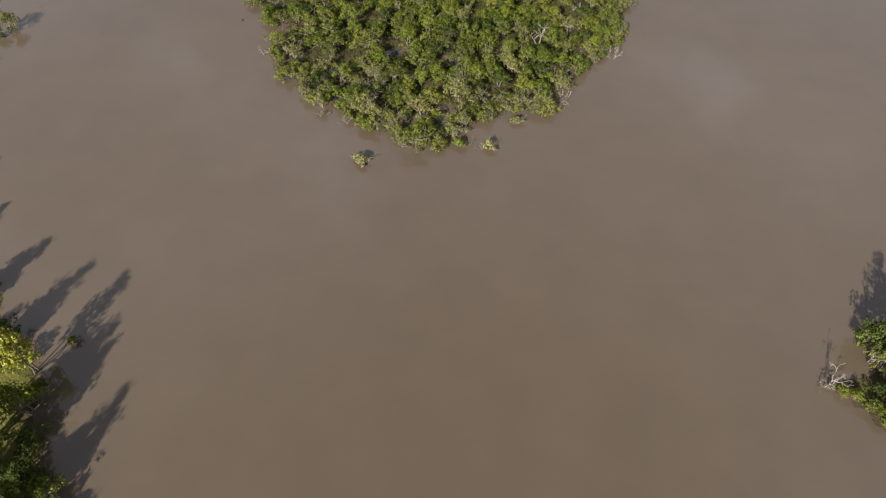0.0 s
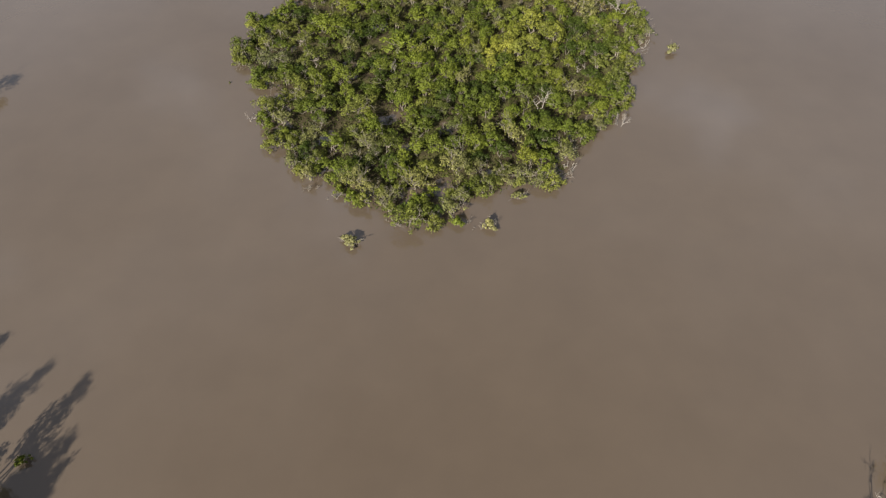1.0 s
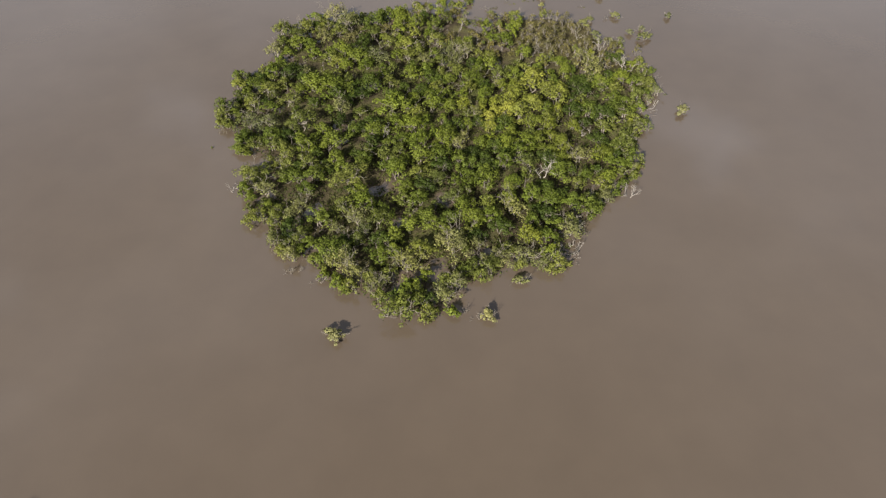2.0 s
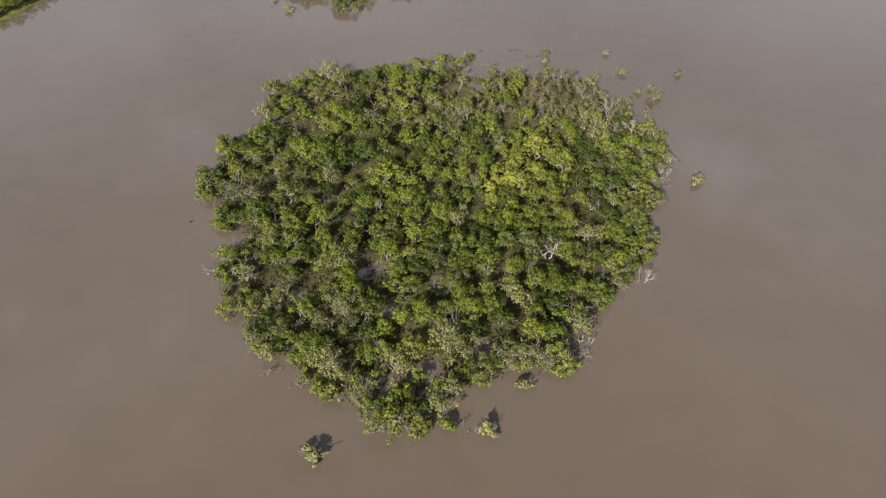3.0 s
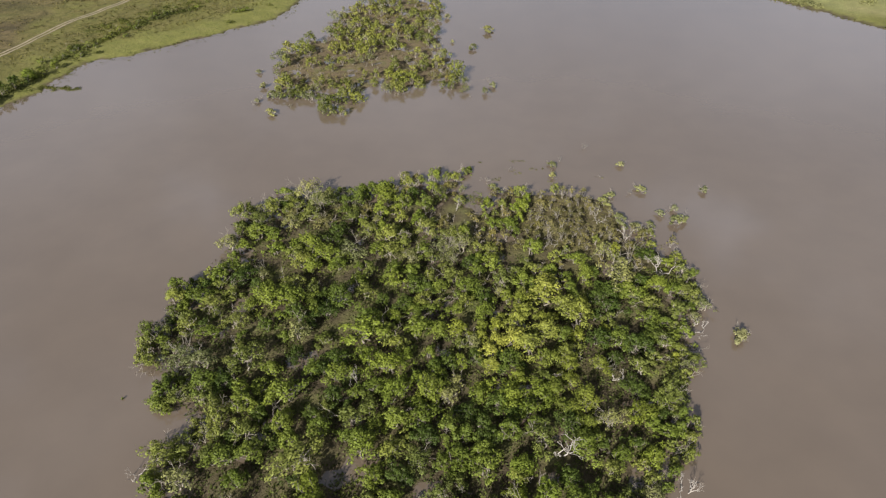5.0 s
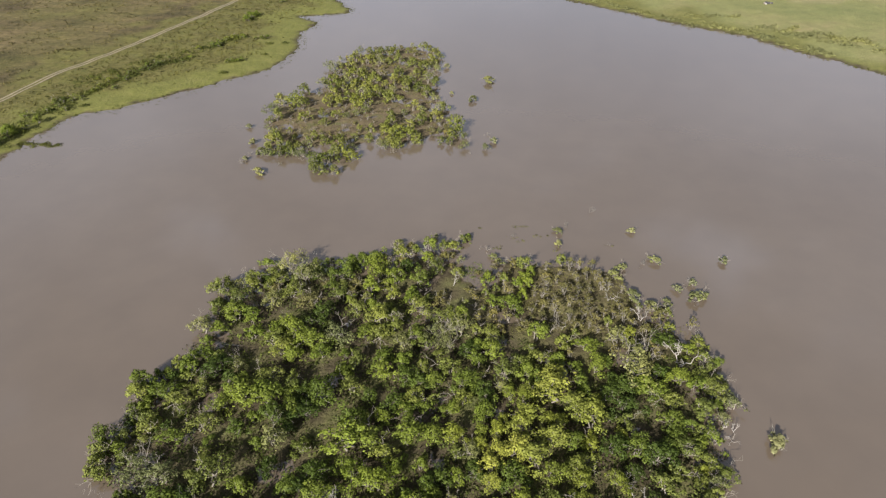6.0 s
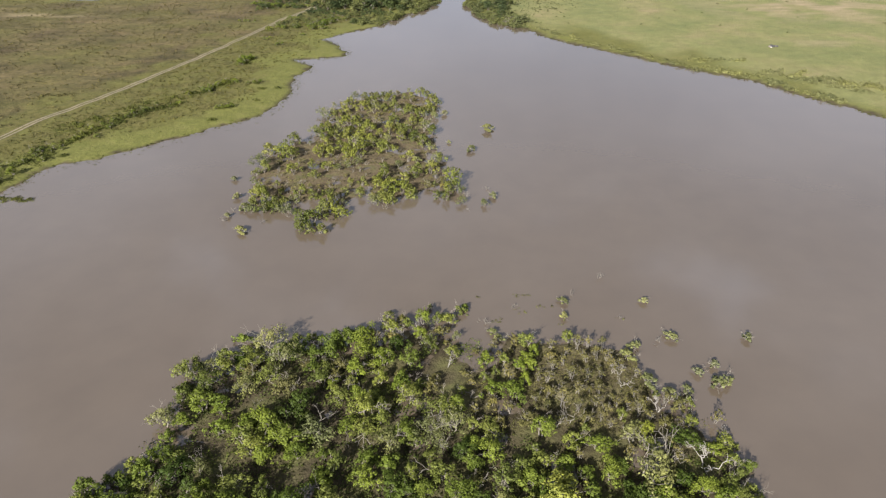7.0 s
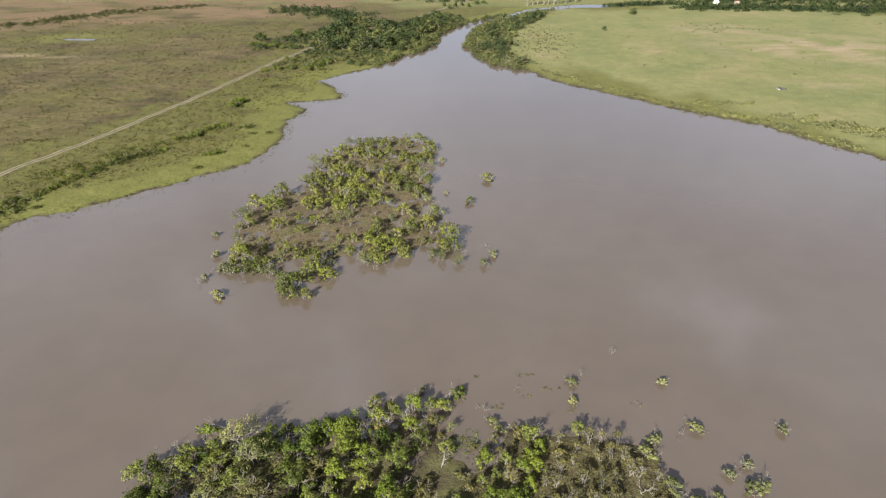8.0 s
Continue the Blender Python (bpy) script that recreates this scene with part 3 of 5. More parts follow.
def make_tree(name, seed, R, top, lobes, per_lobe, leaf, leaf_mat, bark, low=0.35, bare=0, limb=0.1, shell=0.55, lump=0.28, steep=0.0, limbs=True):
    """An upright tree: forked trunk with limbs to every clump, a crown of leaf clumps, and bare branches among them."""
    rng = np.random.RandomState(seed)
    root = new(name)
    lobes = round(lobes * 1.6)
    centres, radii = crown_layout(rng, R, top, lobes, low, lump * 0.82)
    segs = []
    fork = np.array([rng.uniform(-0.2, 0.2), rng.uniform(-0.2, 0.2), top * 0.28])
    stems = []
    for k in range(3):
        a = k * 2.1 + rng.uniform(0, 1)
        foot = np.array([0.18 * math.cos(a), 0.18 * math.sin(a), -0.5])
        s, tip = bent_limb(rng, foot, fork + np.array([math.cos(a), math.sin(a), 0.4]) * 0.2 * R, limb * 1.3, limb, 3, 0.15)
        segs += s
        stems.append(tip)
    for c in centres[::2 if len(centres) < 20 else 3] if limbs else ():
        s, _ = bent_limb(rng, stems[rng.randint(3)], np.asarray(c) + np.array([0, 0, 0.1]), limb * 0.7, limb * 0.28, 2, 0.22)
        segs += s
    for k in range(bare):
        a, up = rng.uniform(0, 2 * np.pi), rng.uniform(0.35, 1.3) + steep
        start = stems[rng.randint(3)]
        twigs(rng, start, (math.cos(a), math.sin(a), up), top * rng.uniform(0.4, 0.62) * (0.5 if steep else 1.0), limb * 0.7, 2, segs)
    part("trunk", mesh_from("trunk", *tubes(segs), bark, True), root)
    part("crown", leaf_mesh("crown", lobe_leaves(rng, centres, radii, per_lobe / 1.85, leaf * 1.07, 0.78, shell), leaf_mat), root)
    return root


def make_bare_tree(name, seed, top, spread, depth=3, r=0.13, bark=None):
    """A dead tree: nothing but pale forking limbs."""
    rng = np.random.RandomState(seed)
    root = new(name)
    segs = []
    for k in range(rng.randint(2, 4)):
        a = k * 2.2 + rng.uniform(0, 1.2)
        d = (spread * math.cos(a), spread * math.sin(a), 1.0)
        twigs(rng, (0.1 * math.cos(a), 0.1 * math.sin(a), -0.5), d, top * 0.42, r, depth, segs)
    part("trunk", mesh_from("trunk", *tubes(segs), bark or BARK_DEAD, True), root)
    return root


KINDS = {}


def kind_of(key, label, category, made):
    for ob in made:
        tagged(ob, label, category)
    KINDS[key] = list(made)
    return made


GREEN_LABEL, DARK_LABEL = "small broadleaf tree with a fresh green rounded crown", "broadleaf tree with a dense dark green crown"
OLIVE_LABEL, GREY_LABEL = "flooded tree with olive leaves and pale branches showing", "half-bare tree with thin grey-green leaves and pale limbs"
kind_of("green", GREEN_LABEL, "tree",
        [make_tree("broadleaf_tree", 10 + k, R, top, lobes, 59, 0.24, LEAF_GREEN, BARK_BROWN, bare=b)
         for k, (R, top, lobes, b) in enumerate([(2.5, 3.9, 24, 0), (2.9, 4.3, 28, 0), (2.1, 3.6, 20, 0), (2.7, 3.4, 26, 0), (2.3, 4.6, 23, 1), (2.6, 4.0, 18, 0)])])
kind_of("dark", DARK_LABEL, "tree",
        [make_tree("dark_tree", 20 + k, R, top, lobes, 59, 0.24, LEAF_DARK, BARK_BROWN, bare=0)
         for k, (R, top, lobes) in enumerate([(2.5, 3.7, 24), (2.8, 4.2, 27), (2.2, 3.3, 20)])])
kind_of("yellow", "broadleaf tree with a sunny yellow-green crown", "tree",
        [make_tree("yellow_tree", 30 + k, R, top, lobes, 59, 0.24, LEAF_YELLOW, BARK_BROWN, bare=0)
         for k, (R, top, lobes) in enumerate([(2.6, 4.7, 24), (2.2, 4.3, 20)])])
kind_of("olive", OLIVE_LABEL, "tree",
        [make_tree("olive_tree", 40 + k, R, top, lobes, 56, 0.22, LEAF_OLIVE, BARK_PALE, bare=b, shell=0.4)
         for k, (R, top, lobes, b) in enumerate([(2.3, 3.5, 18, 1), (2.7, 3.9, 22, 1), (1.9, 3.1, 15, 0), (2.5, 3.0, 20, 1)])])
kind_of("grey", GREY_LABEL, "tree",
        [make_tree("grey_tree", 50 + k, R, top, lobes, 40, 0.23, LEAF_GREY, BARK_PALE, bare=b, limb=0.085, shell=0.25)
         for k, (R, top, lobes, b) in enumerate([(2.6, 4.1, 22, 2), (2.2, 3.5, 19, 2), (3.0, 4.6, 26, 3)])])
kind_of("lime", "broadleaf tree with a light lime-green crown", "tree",
        [make_tree("lime_tree", 35 + k, R, top, lobes, 59, 0.24, LEAF_LIME, BARK_BROWN, bare=b)
         for k, (R, top, lobes, b) in enumerate([(2.5, 4.1, 24, 0), (2.8, 4.0, 26, 1), (2.2, 4.4, 20, 0)])])
kind_of("young", "young broadleaf tree with a small green crown", "tree",
        [make_tree("young_tree", 160 + k, R, top, lobes, 62, 0.22, LEAF_GREEN, BARK_BROWN, bare=b, limb=0.07, lump=0.33)
         for k, (R, top, lobes, b) in enumerate([(1.5, 2.9, 13, 0), (1.6, 3.3, 14, 1), (1.4, 2.5, 11, 0)])])
kind_of("bush", "bushy olive tree, low, with pale stems", "tree",
        [make_tree("bushy_tree", 170 + k, R, top, lobes, 56, 0.22, LEAF_OLIVE, BARK_PALE, low=0.25, bare=b, limb=0.07, shell=0.4, lump=0.33)
         for k, (R, top, lobes, b) in enumerate([(1.5, 2.6, 13, 1), (1.7, 2.4, 14, 2), (1.4, 2.9, 11, 1)])])
kind_of("tall", "tall dark green bank tree, leafy to its foot", "tree",
        [make_tree("bank_tree", 180 + k, R, top, lobes, 56, 0.32, LEAF_DARK, BARK_BROWN, low=0.06, limb=0.16, lump=0.27)
         for k, (R, top, lobes) in enumerate([(3.0, 7.4, 34), (3.3, 8.0, 38), (2.8, 6.6, 30)])])
kind_of("tall_green", "tall fresh green bank tree, leafy to its foot", "tree",
        [make_tree("bank_tree", 190 + k, R, top, lobes, 56, 0.32, LEAF_GREEN, BARK_BROWN, low=0.08, limb=0.16, lump=0.27)
         for k, (R, top, lobes) in enumerate([(3.0, 6.6, 34), (3.2, 7.4, 36)])])
kind_of("dry", "low brownish scrub tree with bare twigs", "tree",
        [make_tree("scrub_tree", 60 + k, R, top, lobes, 44, 0.24, LEAF_DRY, BARK_PALE, bare=b, limb=0.07, shell=0.3)
         for k, (R, top, lobes, b) in enumerate([(1.9, 2.2, 15, 3), (2.3, 2.6, 17, 4), (1.6, 1.9, 12, 2)])])
kind_of("thin", "slender small tree with pale stems and thin leaf tufts", "tree",
        [make_tree("slender_tree", 260 + k, R, top, lobes, 17, 0.19, LEAF_DRY, BARK_SNAG, low=0.5, bare=b + 1, limb=0.05, shell=0.2, lump=0.4, steep=1.6)
         for k, (R, top, lobes, b) in enumerate([(0.9, 2.7, 7, 2), (0.8, 2.2, 6, 3), (1.0, 2.9, 9, 2)])])
kind_of("bare", "dead bare tree with pale whitish forking limbs", "dead tree",
        [make_bare_tree("bare_tree", 70 + k, top, sp, 3, r) for k, (top, sp, r) in enumerate([(4.2, 0.55, 0.10), (3.2, 0.9, 0.09), (5.0, 0.4, 0.105)])])
kind_of("shrub", "small green shrub standing in the water", "shrub",
        [make_tree("water_shrub", 80 + k, R, top, lobes, 52, 0.22, mat, BARK_PALE, low=0.5, bare=b, limb=0.06, shell=0.4)
         for k, (R, top, lobes, b, mat) in enumerate([(1.35, 2.1, 12, 2, LEAF_BRIGHT), (1.1, 1.8, 10, 3, LEAF_SHRUB), (1.5, 2.0, 14, 1, LEAF_GREEN)])])
kind_of("snag", "bare pale snag standing out of the water", "dead shrub",
        [make_bare_tree("snag", 90 + k, top, sp, 3, 0.075, BARK_SNAG) for k, (top, sp) in enumerate([(2.0, 0.6), (2.4, 0.3)])])
# the same trees for distant woods, with fewer and larger leaf sprays
kind_of("far_green", GREEN_LABEL, "tree",
        [make_tree("broadleaf_tree", 110 + k, R, top, lobes, 34, 0.36, LEAF_ISLET, BARK_BROWN, low=0.3, lump=0.34) for k, (R, top, lobes) in enumerate([(2.5, 4.0, 14), (2.7, 3.5, 15), (2.3, 4.5, 12)])])
kind_of("far_dark", DARK_LABEL, "tree",
        [make_tree("dark_tree", 120 + k, R, top, lobes, 42, 0.42, LEAF_DARK, BARK_BROWN, low=0.08, lump=0.34) for k, (R, top, lobes) in enumerate([(2.6, 4.2, 15), (2.4, 3.6, 12), (2.8, 4.6, 15)])])
kind_of("far_olive", OLIVE_LABEL, "tree",
        [make_tree("olive_tree", 140 + k, R, top, lobes, 42, 0.30, LEAF_FAR, BARK_BROWN, low=0.28, bare=0, shell=0.4, lump=0.32) for k, (R, top, lobes) in enumerate([(2.3, 3.6, 13), (2.5, 3.1, 14), (2.0, 3.3, 10)])])
kind_of("wood_dark", DARK_LABEL, "tree",
        [make_tree("dark_tree", 220 + k, R, top, lobes, 26, 0.48, LEAF_WOOD, BARK_BROWN, low=0.2, lump=0.36, limbs=False) for k, (R, top, lobes) in enumerate([(2.6, 4.2, 15), (2.4, 3.6, 12), (2.8, 4.8, 15)])])
kind_of("wood_point", OLIVE_LABEL, "tree",
        [make_tree("olive_tree", 240 + k, R, top, lobes, 26, 0.46, LEAF_POINT, BARK_BROWN, low=0.12, lump=0.36, limbs=False) for k, (R, top, lobes) in enumerate([(2.6, 4.2, 15), (2.4, 3.4, 12)])])
kind_of("far_grey", GREY_LABEL, "tree",
        [make_tree("grey_tree", 150 + k, R, top, lobes, 30, 0.30, LEAF_GREY, BARK_PALE, bare=2, limb=0.08, shell=0.25) for k, (R, top, lobes) in enumerate([(2.5, 3.9, 12), (2.2, 3.3, 10)])])


def height_at(x, y):
    """Height of the ground sheet at a place."""
    i, j = min(max(int(np.searchsorted(gx, x)), 1), nx - 1), min(max(int(np.searchsorted(gy, y)), 1), ny - 1)
    u, v = (x - gx[i - 1]) / (gx[i] - gx[i - 1]), (y - gy[j - 1]) / (gy[j] - gy[j - 1])
    low = H[j - 1, i - 1] * (1 - u) + H[j - 1, i] * u
    return float(low * (1 - v) + (H[j, i - 1] * (1 - u) + H[j, i] * u) * v)


def plant(key, x, y, scale=1.0, turn=None, stretch=1.0, variant=None, group="", label="", rng=random):
    """Stands one plant of a kind at (x, y), on the ground or in the shallow water."""
    made = KINDS[key]
    src = made[rng.randrange(len(made)) if variant is None else variant % len(made)]
    turn = rng.uniform(0, 360) if turn is None else turn
    z = max(height_at(x, y), -0.35)
    k = rng.uniform(0.85, 1.2)
    m = pose(x, y, z, rng.uniform(-5, 5), rng.uniform(-5, 5), turn) @ Matrix.Diagonal((scale * k, scale / k, scale ** 0.5 * stretch * 0.9, 1))
    return tagged(copy_thing(src, m), label, "", group)


def inside(x, y, poly):
    """Depth of a point inside an outline, in metres; negative outside."""
    best, within = 1e12, False
    for (ax, ay), (bx, by) in zip(poly, poly[1:] + poly[:1]):
        ex, ey = bx - ax, by - ay
        t = min(1.0, max(0.0, ((x - ax) * ex + (y - ay) * ey) / (ex * ex + ey * ey + 1e-9)))
        best = min(best, (x - ax - t * ex) ** 2 + (y - ay - t * ey) ** 2)
        if (ay > y) != (by > y) and x < ex * (y - ay) / ey + ax:
            within = not within
    return math.sqrt(best) if within else -math.sqrt(best)


# ---- the large island ----
ISLAND = "trees of the large island"
taken = []


def stand(key, x, y, r, group=ISLAND, **more):
    """Plants a tree with about that crown radius and keeps its place free of others."""
    base = {"green": 2.5, "dark": 2.5, "yellow": 2.4, "olive": 2.35, "grey": 2.6, "dry": 1.95, "bare": 2.2, "shrub": 1.3, "thin": 0.95, "snag": 1.0, "lime": 2.5, "young": 1.5, "bush": 1.55, "tall": 3.0, "tall_green": 3.1}[key.replace("far_", "")]
    taken.append((x, y, r))
    return plant(key, x, y, r / base, group=group, **more)


crowns = random.Random(8)


def crown(key, x, y, r):
    """One of the island's larger crowns, unless another stands there already."""
    if y > 146 and x < 8 and key in ("green", "dark") and crowns.random() < 0.25:
        key = crowns.choice(("olive", "olive", "grey", "dry"))
    if all((x - a) ** 2 + (y - b) ** 2 > (0.5 * (r + c)) ** 2 for a, b, c in taken):
        stand(key if r > 1.75 or key not in ("green", "olive") else "young" if key == "green" else "bush", x, y, r, rng=crowns, stretch=crowns.uniform(0.8, 1.2))


for x, y, r, v in [(30.5, 154.2, 2.8, 0), (19.9, 129.4, 2.4, 1), (10.7, 115.2, 2.4, 2), (-19.9, 125.1, 1.6, 2), (16, 97.2, 2.0, 1), (-46, 106.5, 1.6, 1), (26.9, 112, 1.9, 0), (35.3, 141.5, 1.9, 1)]:
    stand("bare", x, y, r, variant=v)
for x, y, r in [(-45.4, 119.3, 2.2), (-44.0, 109.0, 2.0), (-38.7, 99.4, 2.3), (-35.6, 98.3, 2.1), (-24.1, 103.1, 2.7), (-17.7, 99.2, 2.0), (-24.7, 110.5, 3.1), (-16.9, 119.9, 2.7), (-11.8, 113.1, 3.1), (-9.2, 111.7, 2.0),
                (-38.7, 116.0, 2.4), (-22.8, 118.5, 1.5), (-14.2, 105.5, 1.7), (-12.6, 103.1, 1.0), (-5.2, 107.7, 1.8), (-2.6, 109.1, 1.6), (-30.2, 94.8, 2.0), (-31.9, 93.9, 1.6), (-20.6, 95.0, 1.7), (27.1, 127.0, 2.4),
                (28.9, 125.3, 1.8), (8.4, 116.5, 2.2), (5.1, 110.7, 1.6), (17.4, 112.9, 1.8), (26.2, 117.9, 1.1), (15.7, 103.5, 1.5), (-5.9, 98.9, 2.0), (-3.4, 96.7, 1.6)]:
    crown("olive", x, y, r)
for x, y, r in [(-50.2, 132.7, 1.6), (-53.4, 125.3, 1.9), (-51.3, 159.5, 2.5), (-45.6, 141.6, 1.6), (-48.5, 138.4, 1.9), (-35.8, 150.5, 2.3), (-22.7, 149.1, 2.4), (-31.8, 143.5, 2.0), (-16.7, 134.1, 2.6), (-14.3, 131.5, 2.0),
                (-26.8, 131.9, 1.5), (-39.8, 129.0, 2.0), (-37.2, 125.9, 2.4), (-19.5, 166.5, 1.9), (-11.3, 148.5, 1.9), (11.9, 156.7, 1.7), (-4.1, 142.7, 1.9), (31.9, 144.2, 2.9), (27.9, 145.2, 1.9), (20.1, 141.2, 1.6),
                (23.9, 130.7, 2.4), (28.7, 137.1, 2.2), (31.4, 135.1, 1.8), (28.9, 132.0, 1.8), (-11.7, 142.9, 2.2), (-4.5, 132.6, 1.5)]:
    crown("olive", x, y, r)
for x, y, r in [(-39.5, 105.7, 2.7), (-31.9, 101.2, 1.9), (-21.0, 99.2, 2.0), (-24.3, 97.2, 1.6), (-5.4, 122.6, 2.0), (18.1, 120.5, 1.7), (5.6, 104.7, 2.3), (-0.2, 95.8, 1.9), (-6.2, 95.8, 1.4), (-48.6, 125.6, 2.5),
                (-44.3, 125.4, 2.5), (-51.4, 154.3, 2.3), (-41.6, 162.7, 2.4), (-27.3, 154.4, 2.9), (-31.2, 132.8, 2.2), (-15.3, 153.8, 2.2), (-9.8, 156.6, 1.7), (-7.7, 154.7, 1.7), (22.3, 151.9, 3.5), (30.4, 155.0, 2.7),
                (20.1, 130.9, 2.4)]:
    crown("grey", x, y, r)
for x, y, r in [(-34.4, 109.7, 2.4), (-32.0, 106.5, 2.1), (-28.0, 99.0, 2.3), (-20.8, 102.9, 2.4), (-28.5, 115.4, 1.9), (-22.8, 115.1, 2.3), (-19.2, 114.6, 1.4), (-16.6, 112.9, 2.4), (-35.0, 118.3, 2.4), (-29.0, 120.7, 2.7),
                (-12.3, 123.1, 2.5), (-8.5, 123.2, 2.4), (-9.1, 118.0, 2.6), (-5.2, 117.3, 2.3), (-1.0, 123.0, 2.0), (-11.0, 105.5, 2.3), (-9.3, 100.8, 2.3), (-12.0, 98.3, 2.0), (-14.4, 96.4, 1.9), (-5.4, 101.2, 2.2),
                (-2.8, 104.4, 2.4), (-0.6, 103.1, 1.9), (0.5, 111.2, 2.5), (-3.1, 112.8, 2.6), (4.1, 123.3, 2.7), (7.9, 123.7, 2.7), (3.8, 117.1, 2.1), (6.1, 112.5, 2.2)]:
    crown("green", x, y, r)
for x, y, r in [(19.5, 115.5, 1.8), (23.7, 115.9, 1.8), (12.0, 107.2, 2.4), (16.1, 107.8, 1.7), (19.0, 107.7, 1.6), (8.7, 102.2, 1.8), (13.0, 101.7, 1.6), (-1.4, 101.1, 2.0), (1.6, 102.4, 1.7), (-46.9, 157.9, 2.4),
                (-36.8, 169.2, 2.3), (-41.9, 153.4, 1.7), (-49.4, 145.4, 2.3), (-38.6, 140.1, 2.8), (-41.3, 138.1, 1.9), (-31.5, 152.9, 2.5), (-25.9, 142.0, 2.8), (-20.4, 133.4, 3.5), (-11.8, 134.6, 2.5), (-22.7, 124.9, 2.1),
                (-33.1, 125.0, 2.0), (-15.0, 171.4, 2.2), (-22.9, 171.9, 1.9), (-0.2, 153.2, 2.4), (3.0, 165.9, 2.1), (7.8, 152.4, 1.7), (-0.2, 140.7, 2.1), (31.9, 149.3, 1.4)]:
    crown("green", x, y, r)
for x, y, r in [(-7.9, 136.8, 1.9)]:
    crown("green", x, y, r)
for x, y, r in [(-22.4, 120.9, 2.0), (-32.3, 116.5, 1.9), (-7.5, 115.3, 1.9), (1.9, 121.7, 2.3), (9.7, 105.3, 1.5), (3.3, 99.8, 2.0), (-0.3, 97.8, 1.8), (-46.9, 166.0, 2.3), (-45.2, 168.8, 1.4), (-33.9, 163.6, 2.2),
                (-30.5, 159.5, 2.4), (-36.8, 133.9, 1.9), (-29.9, 128.6, 1.5), (-20.7, 159.4, 2.6), (-18.1, 174.8, 2.2), (-4.6, 153.1, 1.7), (1.0, 159.8, 1.5), (17.6, 136.1, 2.2), (23.5, 135.1, 2.1)]:
    crown("dark", x, y, r)
for x, y, r in [(14.5, 124.4, 2.4), (22.0, 122.6, 2.3), (7.8, 98.2, 1.9), (23.1, 159.8, 1.7)]:
    crown("lime", x, y, r)
for x, y, r in [(-55.4, 138.6, 2.3), (9.8, 144.8, 3.0), (14.9, 140.3, 2.7), (4.5, 137.9, 2.2), (6.5, 133.2, 2.8), (1.5, 134.6, 1.8), (0.3, 128.7, 1.5), (12.0, 131.8, 1.6)]:
    crown("yellow", x, y, r)
for x, y, r in [(10.7, 148.6, 3.0), (5.2, 140.4, 2.5), (13.5, 142.5, 2.5), (16.7, 140.8, 2.3), (3.7, 134, 2.5), (6.8, 131.7, 2.2), (0.7, 131.3, 2.1), (8.5, 136, 2.3),
                (6.1, 145.4, 1.9), (-23.2, 118.7, 1.8), (-12.8, 125, 1.9)]:
    crown("yellow", x, y, r)
for x, y, r in [(-34.6, 140.1, 2.9), (-18.8, 133.2, 3.4), (5.8, 125.3, 3.8), (-33, 110.8, 3.0), (-23.4, 105.5, 3.2), (-26.4, 111.3, 2.7), (-16.7, 120.3, 2.8),
                (-17.5, 98.6, 2.8), (-24.3, 92.1, 2.8), (-16.1, 91.1, 2.4), (-29.7, 93.6, 2.3), (7.9, 98.8, 2.0), (23, 129.9, 2.6), (21.6, 122, 2.6), (-55.5, 141.7, 2.4),
                (0.3, 113.8, 2.6), (-1.8, 103.4, 2.9), (-43.1, 121.1, 2.5), (-54.8, 125.8, 2.0), (-47.8, 117, 1.8), (-44.2, 110.9, 2.2), (11.8, 95.2, 2.0), (-35.1, 172.1, 2.4), (-24.1, 177, 2.6)]:
    crown("green", x, y, r)
for x, y, r in [(-27.8, 158.6, 3.7), (22.7, 152.1, 3.7), (31.4, 146.4, 2.6), (35.3, 143.1, 2.2), (-39.5, 107.7, 2.9), (-11.1, 90.1, 2.7), (-4.5, 94.7, 2.6), (15.5, 100.8, 2.7),
                (7.2, 94.2, 2.4), (-21.4, 100.8, 2.4), (-47.9, 126, 2.4), (-34.2, 93.4, 2.3), (-4.7, 125.5, 1.9), (-2.5, 133.5, 1.9), (20.9, 158.3, 2.5), (-51.4, 156.4, 2.8), (-19.1, 87.5, 2.2),
                (3, 93.7, 2.0), (-38.1, 128.6, 2.2), (26.6, 113, 2.2), (22.6, 110, 1.9)]:
    crown("grey", x, y, r)

for x, y in [(5.2, 171.6), (11.7, 174.1), (12.4, 176.6), (17.5, 175.8), (19.4, 176), (20, 174.2), (15.6, 172), (18, 171.1), (7.4, 169.8), (8.8, 169.7), (20.3, 172.9), (13.8, 167.3), (16.5, 164.9),
             (19.9, 165.2), (22.9, 167.6), (10.9, 168.1), (15.5, 175), (18.7, 178.2), (21.3, 174.3), (12.8, 170.6), (9.8, 172.1), (9.9, 178.1), (14.4, 178.4), (7.6, 177.7), (16.8, 161.8), (13.3, 163.6)]:
    stand("thin", x, y, 0.9 + 0.25 * math.sin(x * 3 + y))
for x, y, r in [(5.2, 173.8, 1.5), (6.3, 172, 1.2), (3.8, 172.2, 1.3), (5, 168.8, 1.2), (6.7, 176.1, 1.1), (3.8, 165.3, 1.6), (-0.5, 166, 1.7), (-1.7, 172.8, 1.6)]:
    stand("young", x, y, r)
for x, y, r in [(-9.3, 183.6, 1.5), (-7.4, 186.5, 1.2)]:
    stand("bush", x, y, r)
for x, y, r in [(0.5, 179.5, 0.9), (-0.8, 181.3, 0.9), (25.6, 170.6, 1.5), (31.8, 169.5, 1.1), (28.9, 168.2, 1.3), (23.1, 176.5, 1.3)]:
    stand("shrub", x, y, r, variant=1 if x > 38 else 0)
